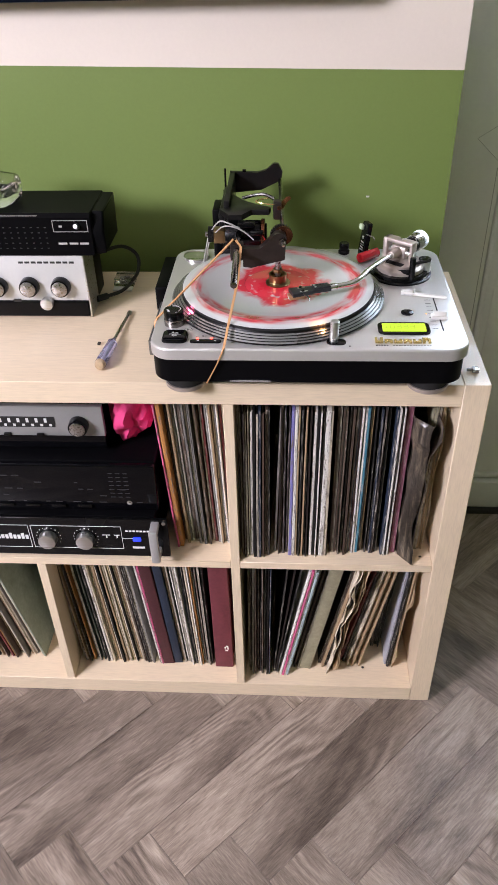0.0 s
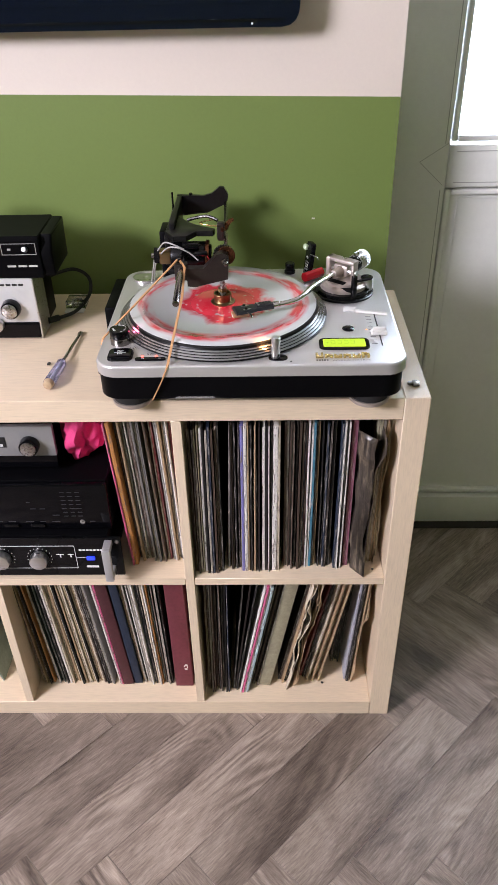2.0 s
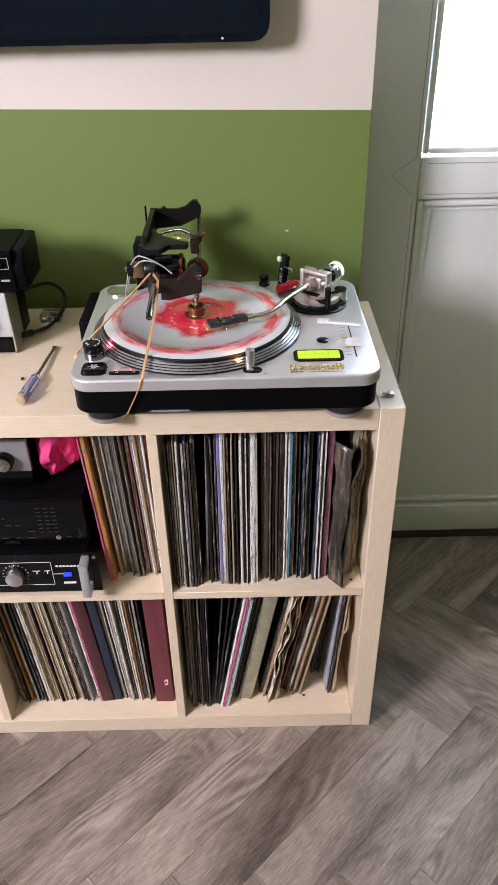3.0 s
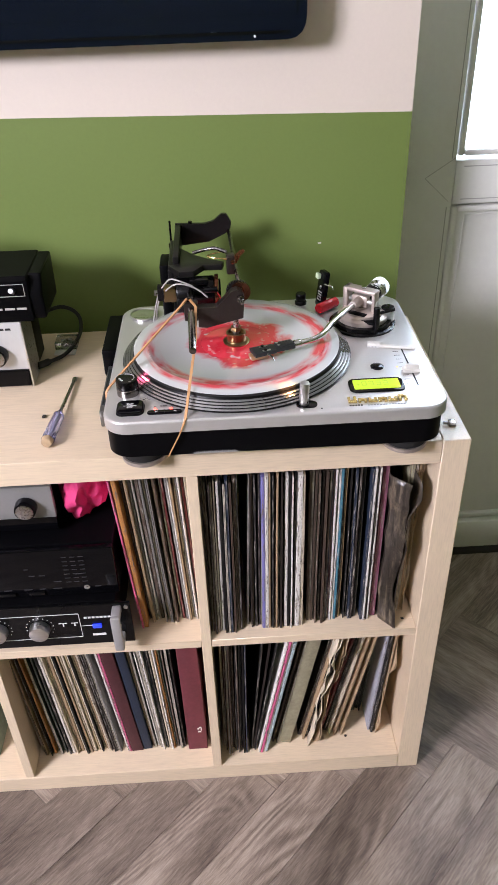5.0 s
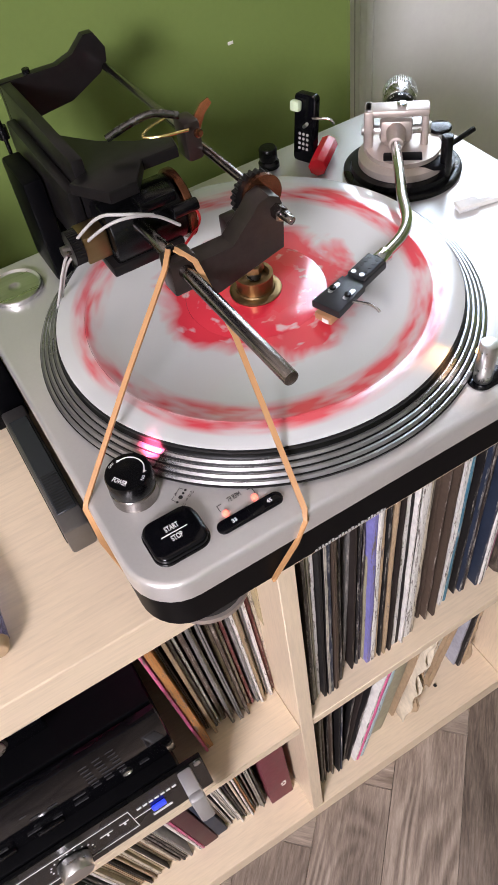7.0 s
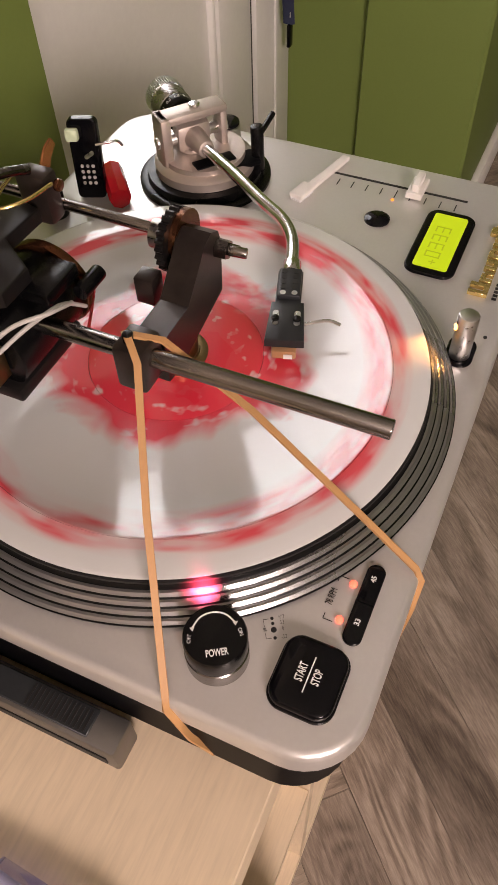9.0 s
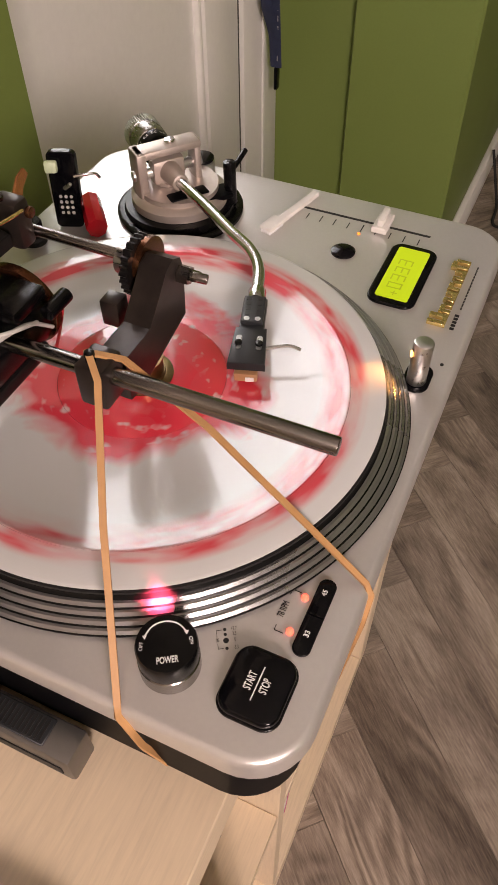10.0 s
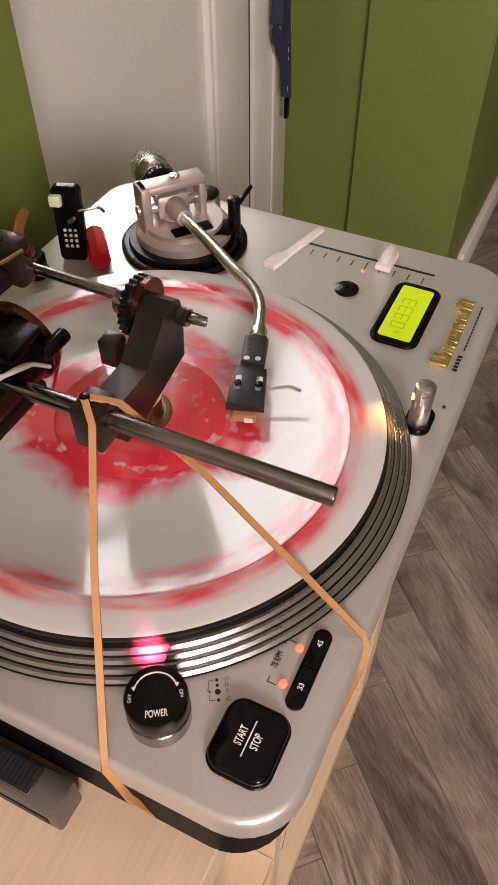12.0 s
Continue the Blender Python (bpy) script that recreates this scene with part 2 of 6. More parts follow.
M_DARKSTEEL = brushed("dark_steel", (0.17, 0.165, 0.16), 0.24, (300, 2, 300))
M_PINKMETAL = mottled("warm_silver_casting", (0.50, 0.43, 0.385), 0.06, 0.42, 0.7, 200, 0.05)
M_BRASS = brushed("brass", (0.30, 0.205, 0.10), 0.33)
M_COPPER = mottled("worn_copper_lacquer", (0.16, 0.062, 0.030), 0.5, 0.22, 0.85, 90, 0.1)
M_IRON = mottled("black_japanned_iron", (0.0080, 0.0072, 0.0072), 0.4, 0.30, 0.0, 150, 0.12, 0.22)
M_DISC = disc_material()
M_STROBE = plain("polished_platter_rim", (0.35, 0.35, 0.35), 0.28, 0.85)
M_GROOVE = plain("black_platter_groove", (0.004, 0.004, 0.004), 0.35, 0, 0.2)
M_LCD = glow("lit_lcd", (0.42, 0.62, 0.02), 0.58)
M_INK = plain("dark_ink", (0.012, 0.012, 0.012), 0.5)
M_LCDINK = glow("lcd_digit", (0.33, 0.50, 0.016), 0.46)
M_WHITEINK = plain("white_print", (0.75, 0.75, 0.74), 0.5)
M_GOLD = mottled("worn_gold_letters", (0.86, 0.63, 0.26), 0.25, 0.24, 0.9, 160, 0.1)
M_LED = glow("red_led", (1.0, 0.10, 0.06), 4.5)
M_LEDO = glow("orange_led", (1.0, 0.22, 0.03), 3.0)
M_LEDB = glow("blue_switch_lamp", (0.03, 0.06, 0.9), 0.8)
M_LAMP = glow("target_lamp", (1.0, 0.45, 0.12), 10.0)
M_BAND = mottled("tan_rubber_band", (0.52, 0.275, 0.115), 0.08, 0.55, 0, 200, 0.1)
# orange and amber: the stylus lamp's glow put into a pale cartridge's colour
M_LITORANGE = plain("lamplit_orange", (0.75, 0.22, 0.03), 0.3)
M_LITAMBER = plain("lamplit_amber", (0.42, 0.22, 0.11), 0.3)
M_TV = plain("blue_black_gloss", (0.003, 0.005, 0.012), 0.10, 0, 0.3)
M_RED = plain("red_plastic", (0.55, 0.012, 0.02), 0.22)
M_WHITEPL = plain("white_plastic", (0.72, 0.70, 0.66), 0.35)
M_MINT = plain("pale_green_plastic", (0.55, 0.66, 0.45), 0.4)
M_VIOLET = clear("violet_clear_plastic", (0.62, 0.64, 1.0), 0.10)
M_VIOLET.node_tree.nodes["Principled BSDF"].inputs["Transmission Weight"].default_value = 0.92
M_CLEAR = clear("clear_plastic", (0.9, 0.92, 0.9), 0.08)
M_PINK = mottled("pink_cloth", (0.72, 0.05, 0.20), 0.2, 0.85, 0, 500, 0.4)
M_SILVERFACE = mottled("silver_front_panel", (0.62, 0.62, 0.61), 0.04, 0.38, 0.2, 220, 0.04)
M_TUNER = mottled("grey_silver_front", (0.34, 0.34, 0.335), 0.05, 0.38, 0.3, 220, 0.04)
M_HANDLE = mottled("satin_aluminium_handle", (0.46, 0.46, 0.46), 0.05, 0.38, 0.5, 200, 0.04)
M_FAINT = plain("faint_grey_print", (0.032, 0.032, 0.034), 0.5)
M_WIREG = plain("grey_wire", (0.45, 0.44, 0.42), 0.4)
M_WIRER = plain("red_wire", (0.5, 0.02, 0.02), 0.4)
M_BLUECLOTH = mottled("dark_blue_strap", (0.02, 0.03, 0.07), 0.3, 0.8)
M_POLY = streaked_film()


# ---- mesh helpers ----
def bm_box(x0, x1, y0, y1, z0, z1, bev=0.0, seg=2, bm=None):
    own = bmesh.new()
    bmesh.ops.create_cube(own, size=1)
    for v in own.verts:
        v.co = Vector(((x0 + x1) / 2 + v.co.x * (x1 - x0), (y0 + y1) / 2 + v.co.y * (y1 - y0), (z0 + z1) / 2 + v.co.z * (z1 - z0)))
    if bev:
        bmesh.ops.bevel(own, geom=own.edges[:], offset=bev, segments=seg, affect="EDGES", profile=0.5)
    return join(bm, own)


def join(bm, own):
    if bm is None:
        return own
    me = bpy.data.meshes.new("tmp")
    own.to_mesh(me)
    own.free()
    bm.from_mesh(me)
    bpy.data.meshes.remove(me)
    return bm


def bm_cyl(p, q, r, r2=None, n=32, bev=0.0, bm=None, hollow=0.0):
    """A round bar from p to q, or a tube."""
    own = bmesh.new()
    p, q = Vector(p), Vector(q)
    h = (q - p).length
    bmesh.ops.create_cone(own, cap_ends=True, segments=n, radius1=r, radius2=r if r2 is None else r2, depth=h)
    if bev:
        rim = [e for e in own.edges if abs(e.verts[0].co.z - e.verts[1].co.z) < 1e-6]
        bmesh.ops.bevel(own, geom=rim, offset=bev, segments=2, affect="EDGES", profile=0.5)
    m = Matrix.Translation((p + q) / 2) @ (q - p).to_track_quat("Z", "Y").to_matrix().to_4x4()
    bmesh.ops.transform(own, matrix=m, verts=own.verts[:])
    return join(bm, own)


def bm_lathe(prof, c=(0, 0, 0), n=64, bm=None):
    """A profile of (radius, height) turned about the upright axis through c."""
    own = bmesh.new()
    rings = []
    for r, z in prof:
        rings.append([own.verts.new((c[0] + r * math.cos(6.283185 * i / n), c[1] + r * math.sin(6.283185 * i / n), c[2] + z)) for i in range(n)])
    for a, b in zip(rings, rings[1:]):
        for i in range(n):
            own.faces.new((a[i], a[(i + 1) % n], b[(i + 1) % n], b[i]))
    if prof[0][0] > 1e-4 and prof[0] != prof[-1]:
        own.faces.new(rings[0][::-1])
    if prof[-1][0] > 1e-4 and prof[0] != prof[-1]:
        own.faces.new(rings[-1])
    return join(bm, own)


def bm_slab(outline, z0, z1, bev=0.0, bm=None, seg=3):
    """An outline in plan, drawn up from z0 to z1, with its top edge rounded."""
    own = bmesh.new()
    lo = [own.verts.new((x, y, z0)) for x, y in outline]
    hi = [own.verts.new((x, y, z1)) for x, y in outline]
    own.faces.new(lo[::-1])
    own.faces.new(hi)
    k = len(lo)
    for i in range(k):
        own.faces.new((lo[i], lo[(i + 1) % k], hi[(i + 1) % k], hi[i]))
    bmesh.ops.recalc_face_normals(own, faces=own.faces[:])
    if bev:
        top = [e for e in own.edges if e.verts[0].co.z > z1 - 1e-6 and e.verts[1].co.z > z1 - 1e-6]
        bmesh.ops.bevel(own, geom=top, offset=bev, segments=seg, affect="EDGES", profile=0.5)
    return join(bm, own)


def rounded(x0, x1, y0, y1, r, n=8):
    pts = []
    for cx, cy, a0 in ((x1 - r, y1 - r, 0), (x0 + r, y1 - r, 90), (x0 + r, y0 + r, 180), (x1 - r, y0 + r, 270)):
        for i in range(n + 1):
            a = radians(a0 + 90 * i / n)
            pts.append((cx + r * math.cos(a), cy + r * math.sin(a)))
    return pts


def bm_tube(pts, r, n=12, bm=None, flat=1.0):
    """A bent bar along a smooth line through the points."""
    own = bmesh.new()
    P = [Vector(p) for p in pts]
    line = []
    for i in range(len(P) - 1):
        a, b = P[max(i - 1, 0)], P[i]
        c, d = P[i + 1], P[min(i + 2, len(P) - 1)]
        for s in range(8):
            t = s / 8
            line.append(0.5 * ((2 * b) + (c - a) * t + (2 * a - 5 * b + 4 * c - d) * t * t + (3 * b - 3 * c + d - a) * t ** 3))
    line.append(P[-1])
    rings = []
    for i, p in enumerate(line):
        d = (line[min(i + 1, len(line) - 1)] - line[max(i - 1, 0)]).normalized()
        side = d.cross(Vector((0, 0, 1)))
        side = side.normalized() if side.length > 1e-4 else Vector((1, 0, 0))
        up = side.cross(d)
        rings.append([own.verts.new(p + side * r * math.cos(6.283185 * k / n) + up * r * flat * math.sin(6.283185 * k / n)) for k in range(n)])
    for a, b in zip(rings, rings[1:]):
        for k in range(n):
            own.faces.new((a[k], a[(k + 1) % n], b[(k + 1) % n], b[k]))
    own.faces.new(rings[0][::-1])
    own.faces.new(rings[-1])
    bmesh.ops.recalc_face_normals(own, faces=own.faces[:])
    return join(bm, own)


def smooth(me, angle=40):
    for p in me.polygons:
        p.use_smooth = True
    me.set_sharp_from_angle(angle=radians(angle))


def mesh_of(name, bm, mats):
    me = bpy.data.meshes.new(name)
    bm.to_mesh(me)
    bm.free()
    for m in mats if isinstance(mats, (list, tuple)) else (mats,):
        me.materials.append(m)
    smooth(me)
    return me


def thing(name, loc, label, category, group="", kind=""):
    ob = new(name)
    ob.location = loc
    ob.empty_display_size = 0.02
    return tagged(ob, label, category, group, kind)


def part(name, bm, material, parent, label=""):
    ob = new(name, mesh_of(name, bm, material))
    ob.parent = parent
    if parent.type == "EMPTY":
        ob.matrix_parent_inverse = Matrix.Translation(parent.location).inverted()
    return tagged(ob, label)


def solid(name, bm, material, label, category="", group="", kind=""):
    return tagged(new(name, mesh_of(name, bm, material)), label, category, group, kind)


def words(name, text, size, m, material, parent, bold=0.0, align="CENTER"):
    """Flat print, as a mesh, at the pose m."""
    cu = bpy.data.curves.new(name, "FONT")
    cu.body, cu.size, cu.align_x, cu.align_y, cu.offset, cu.extrude = text, size, align, "CENTER", bold, 0.00005
    tmp = new("tmp", cu)
    bpy.context.view_layer.update()
    me = bpy.data.meshes.new_from_object(tmp.evaluated_get(bpy.context.evaluated_depsgraph_get()))
    bpy.data.objects.remove(tmp)
    me.transform(m)
    bm = bmesh.new()
    bm.from_mesh(me)
    bpy.data.meshes.remove(me)
    return part(name, bm, material, parent)


# ---- the room ----
XL, YF, H = -2.30, -3.0, 2.55
WALL, EDGE, LINE = 0.432, -0.013, 1.098
bm = bm_box(XL, EDGE, WALL, 0.70, 0, LINE)
for f in bm.faces:
    f.material_index = 0
k = len(bm.faces)
bm_box(XL, EDGE, WALL, 0.70, LINE, H, bm=bm)
for v in bm.verts:
    # the painted edge climbs a little towards the far end
    v.co.z += (EDGE - v.co.x) * 0.022 if abs(v.co.z - LINE) < 1e-4 else 0
bm.faces.ensure_lookup_table()
for f in bm.faces[k:]:
    f.material_index = 1
solid("wall_north", bm, (M_GREEN, M_CREAM), "wall painted olive green below and cream above", "wall", kind="structure")
solid("wall_over_door", bm_box(EDGE, 0.972, WALL, 0.70, 2.12, H), M_CREAM, "cream painted wall over the door", "wall", kind="structure")
out = [(0.972, 0.72), (0.972, 0.42), (0.950, 0.41), (0.950, 0.172), (0.956, 0.166), (2.6, 0.166), (2.6, 0.72)]
solid("wall_pier", bm_slab(out, 0, H), M_GREEN, "olive green painted wall corner beside the door", "wall", kind="structure")
solid("wall_east", bm_box(2.6, 2.75, YF, 0.72, 0, H), M_GREEN, "olive green painted side wall", "wall", kind="structure")
# added wall out of view; its green keeps the bounce light low
solid("wall_south", bm_box(XL - 0.15, 2.75, YF - 0.15, YF, 0, H), M_GREEN, "unseen wall behind, olive green to dim the bounce light", "wall", kind="structure")
bm = bm_box(XL - 0.15, XL, YF, -2.45, 0, H)
bm_box(XL - 0.15, XL, -0.95, 0.70, 0, H, bm=bm)
bm_box(XL - 0.15, XL, -2.45, -0.95, 0, 1.35, bm=bm)
bm_box(XL - 0.15, XL, -2.45, -0.95, 2.45, H, bm=bm)
solid("wall_west", bm, M_CREAM, "cream painted wall with the window opening", "wall", kind="structure")
solid("ceiling", bm_box(XL - 0.15, 2.75, YF - 0.15, 0.72, H, H + 0.1), M_CEIL, "plain white painted ceiling", "ceiling", kind="structure")
bm = bm_box(1.12, 2.59, 0.148, 0.166, 0.0, 0.095, 0.004)
solid("baseboard", bm, M_UPVC, "white painted skirting board along the green wall", "skirting", kind="structure")

# frosty daylight outside the door
solid("backdrop", bm_box(-1.2, 2.2, 1.6, 1.62, -0.1, 3.4), M_BACK, "bright overcast daylight outside the door", "daylight", kind="structure")


# ---- the door ----
def build_door():
    d = thing("door_1", (0.41, 0.62, 0), "white plastic half-glazed back door, shut", "door", kind="structure")
    x0, x1, y0, y1 = -0.03, 0.792, 0.590, 0.645
    part("stile", bm_box(x0, 0.118, y0, y1, 0.012, 2.06, 0.003), M_UPVC, d)
    part("stile", bm_box(0.66, x1, y0, y1, 0.012, 2.06, 0.003), M_UPVC, d)
    part("middle_rail", bm_box(0.1185, 0.6595, y0, y1, 0.897, 0.978, 0.003), M_UPVC, d)
    part("bottom_rail", bm_box(0.1185, 0.6595, y0 - 0.006, y1, 0.012, 0.098, 0.004), M_UPVC, d)
    part("top_rail", bm_box(0.1185, 0.6595, y0, y1, 1.94, 2.06, 0.003), M_UPVC, d)
    part("lower_panel", bm_box(0.119, 0.659, y0 + 0.016, y1 - 0.01, 0.099, 0.896), M_UPVC, d)
    # mouldings round panel and pane
    for z0, z1, nm in ((0.104, 0.892, "panel_moulding"), (0.984, 1.934, "glazing_bead")):
        b = bm_box(0.121, 0.133, y0 + 0.004, y0 + 0.02, z0, z1, 0.004)
        bm_box(0.645, 0.657, y0 + 0.004, y0 + 0.02, z0, z1, 0.004, bm=b)
        bm_box(0.1335, 0.6445, y0 + 0.004, y0 + 0.02, z0, z0 + 0.012, 0.004, bm=b)
        bm_box(0.1335, 0.6445, y0 + 0.004, y0 + 0.02, z1 - 0.012, z1, 0.004, bm=b)
        part(nm, b, M_UPVC, d)
    # weld seams of the frame corners
    for z1 in (0.986, 0.895):
        a = math.atan2(z1 - 0.948, 0.058)
        seam = bm_box(0.0, 0.066, -0.0003, 0.0004, -0.0005, 0.0005)
        bmesh.ops.transform(seam, matrix=pose(0.062, y0, 0.948, 0, -math.degrees(a), 0), verts=seam.verts[:])
        part("weld_seam", seam, M_WIREG, d)
    # grooves along the mouldings, their shadow lines laid on as thin grey strips
    gr = bm_box(0.1335, 0.6445, y0 - 0.0004, y0 + 0.0002, 0.9665, 0.9682)
    bm_box(0.1335, 0.6445, y0 - 0.0004, y0 + 0.0002, 0.9060, 0.9077, bm=gr)
    bm_box(0.1080, 0.1097, y0 - 0.0004, y0 + 0.0002, 0.10, 0.8930, bm=gr)
    bm_box(0.1080, 0.1097, y0 - 0.0004, y0 + 0.0002, 0.982, 1.94, bm=gr)
    part("groove_shadow", gr, M_WIREG, d)
    bead = bm_box(0.150, 0.1525, y0 + 0.0135, y0 + 0.0165, 0.125, 0.872)
    bm_box(0.1527, 0.640, y0 + 0.0135, y0 + 0.0165, 0.8695, 0.872, bm=bead)
    part("panel_bead", bead, M_UPVC, d)
    g = part("pane", bm_box(0.134, 0.644, y0 + 0.022, y0 + 0.026, 0.997, 1.921), M_PANE, d, "clear glass pane")
    g.visible_shadow = False
    part("door_seal", bm_box(0.7925, 0.8035, y0 + 0.004, y0 + 0.012, 0.012, 2.066), M_RUBBER, d)
    f = thing("door_frame", (0.93, 0.62, 0), "white plastic door frame", "door frame", kind="structure")
    part("jamb", bm_box(0.804, 0.9715, 0.584, 0.66, 0, 2.115, 0.004), M_UPVC, f)
    part("jamb_strip", bm_box(0.885, 0.90, 0.578, 0.5835, 0, 2.11, 0.002), M_UPVC, f)
    part("head", bm_box(-0.011, 0.8035, 0.584, 0.66, 2.068, 2.115, 0.003), M_UPVC, f)
    part("threshold", bm_box(-0.011, 0.8035, 0.57, 0.66, 0, 0.010, 0.002), M_SUB, f)


build_door()

# a strap hanging from a hook by the door frame
st = thing("lanyard", (0.945, 0.57, 1.1), "dark blue woven lanyard hanging by the door frame", "lanyard")
part("strap", bm_tube([(0.874, 0.560, 1.16), (0.868, 0.558, 0.84), (0.846, 0.556, 0.70), (0.842, 0.555, 0.64), (0.862, 0.554, 0.60), (0.884, 0.554, 0.56), (0.897, 0.555, 0.50)], 0.012, 8, flat=0.22), M_BLUECLOTH, st)
part("strap", bm_tube([(0.880, 0.562, 1.16), (0.886, 0.560, 0.84), (0.890, 0.558, 0.70), (0.893, 0.557, 0.60), (0.901, 0.556, 0.50)], 0.012, 8, flat=0.22), M_BLUECLOTH, st)
part("hook", bm_cyl((0.877, 0.550, 1.165), (0.877, 0.585, 1.165), 0.005, n=12), M_ALU, st)
part("clip", bm_box(0.890, 0.908, 0.550, 0.558, 0.455, 0.500, 0.003), M_GLOSS, st)
wv = bmesh.new()
for i in range(7):
    bm_box(0.889, 0.899, 0.5495, 0.5505, 0.515 + i * 0.019, 0.525 + i * 0.019, bm=wv)
part("print", wv, M_WIREG, st)


# ---- television over the shelf ----
tv = thing("television", (-0.85, 0.40, 1.2), "black flat television hanging on the cream wall", "television")
P = [(-1.42, 1.212), (-0.216, 1.212), (-0.203, 1.2145), (-0.194, 1.2215), (-0.1895, 1.231), (-0.188, 1.243), (-0.188, 1.97), (-1.42, 1.97)]
b = bm_slab([(x, -z) for x, z in P], 0.376, 0.412, 0.003)
bmesh.ops.transform(b, matrix=Matrix(((1, 0, 0, 0), (0, 0, 1, 0), (0, -1, 0, 0), (0, 0, 0, 1))), verts=b.verts[:])
bmesh.ops.reverse_faces(b, faces=b.faces[:]) if b.calc_volume(signed=True) < 0 else None
part("case", b, M_TV, tv)
part("screen", bm_box(-1.405, -0.203, 0.3735, 0.3755, 1.245, 1.955), M_TV, tv, "dark switched-off screen")
part("bezel_strip", bm_box(-1.39, -0.215, 0.3725, 0.3755, 1.221, 1.224), M_BLACK, tv)
part("standby_lamp", bm_cyl((-0.262, 0.3757, 1.2175), (-0.262, 0.374, 1.2175), 0.0018, n=10), M_WHITEINK, tv)
part("wall_mount", bm_box(-0.95, -0.65, 0.4125, 0.4355, 1.4, 1.75), M_SATIN, tv)


# ---- shelf unit ----
T, C, D, KD = 0.0385, 0.3365, 0.016, 0.39
XW = -(2 * T + 4 * C + 3 * D)
Z1, Z2, Z3 = T, T + C, T + C + D
ZT = 2 * T + 2 * C + D


def build_shelf():
    s = thing("shelf_unit", (XW / 2, 0.2, 0), "pale wood cube shelf unit filled with records", "shelf")
    part("side_panel", bm_box(-T, 0, 0, KD, 0, ZT, 0.0012, 1), M_WOODZ, s)
    part("side_panel", bm_box(XW, XW + T, 0, KD, 0, ZT, 0.0012, 1), M_WOODZ, s)
    part("top_panel", bm_box(XW + T + 0.0003, -T - 0.0003, 0.0004, KD, ZT - T, ZT - 0.0003, 0.0010, 1), M_WOODX, s)
    part("bottom_panel", bm_box(XW + T + 0.0003, -T - 0.0003, 0.0004, KD, 0.0, T, 0.0010, 1), M_WOODX, s)
    part("long_shelf", bm_box(XW + T + 0.0003, -T - C - D - 0.0003, 0.002, KD - 0.004, Z2, Z3, 0.0008, 1), M_WOODX, s)
    part("short_shelf", bm_box(-T - C + 0.0003, -T - 0.0003, 0.002, KD - 0.004, Z2, Z3, 0.0008, 1), M_WOODX, s)
    x = -T - C
    part("divider", bm_box(x - D, x, 0.0015, KD - 0.004, T + 0.0003, ZT - T - 0.0003, 0.0008, 1), M_WOODZ, s)
    for i in (1, 2):
        x = -T - C * (i + 1) - D * i
        part("divider", bm_box(x - D, x, 0.002, KD - 0.004, T + 0.0003, Z2 - 0.0003, 0.0008, 1), M_WOODZ, s)
    x = -T - 3 * C - 2 * D
    part("divider", bm_box(x - D, x, 0.002, KD - 0.004, Z3 + 0.0003, ZT - T - 0.0003, 0.0008, 1), M_WOODZ, s)
    return s


build_shelf()


# ---- records ----
PAPER = {
    "k": (0.011, 0.010, 0.010), "b": (0.085, 0.058, 0.042), "g": (0.17, 0.16, 0.15), "c": (0.62, 0.54, 0.41), "w": (0.74, 0.71, 0.66),
    "u": (0.20, 0.19, 0.46), "n": (0.019, 0.028, 0.050), "r": (0.17, 0.030, 0.032), "m": (0.15, 0.034, 0.044), "v": (0.30, 0.105, 0.16),
    "t": (0.05, 0.19, 0.27), "x": (0.072, 0.021, 0.025), "o": (0.50, 0.22, 0.065), "y": (0.45, 0.36, 0.20), "p": (0.68, 0.13, 0.28), "a": (0.42, 0.30, 0.18),
    "l": (0.33, 0.30, 0.20), "e": (0.045, 0.062, 0.050), "i": (0.42, 0.54, 0.56), "q": (0.20, 0.25, 0.20), "s": (0.38, 0.38, 0.42), "d": (0.030, 0.022, 0.019),
}
HUES = {"k": "black", "b": "dark brown", "g": "grey", "c": "cream", "w": "white", "u": "violet-blue", "n": "navy blue", "r": "red", "m": "maroon", "v": "mauve",
        "t": "bright blue", "x": "dark maroon", "o": "orange", "y": "mustard yellow", "p": "pink", "a": "tan", "l": "olive-grey", "e": "dark green", "i": "pale blue", "q": "sage green", "s": "lavender", "d": "brown-black"}
CARD = {k: mottled("card_" + HUES[k].replace(" ", "_").replace("-", "_"), c, 0.3, 0.55, 0, 130, 0.25, 0.35, 25) for k, c in PAPER.items()}


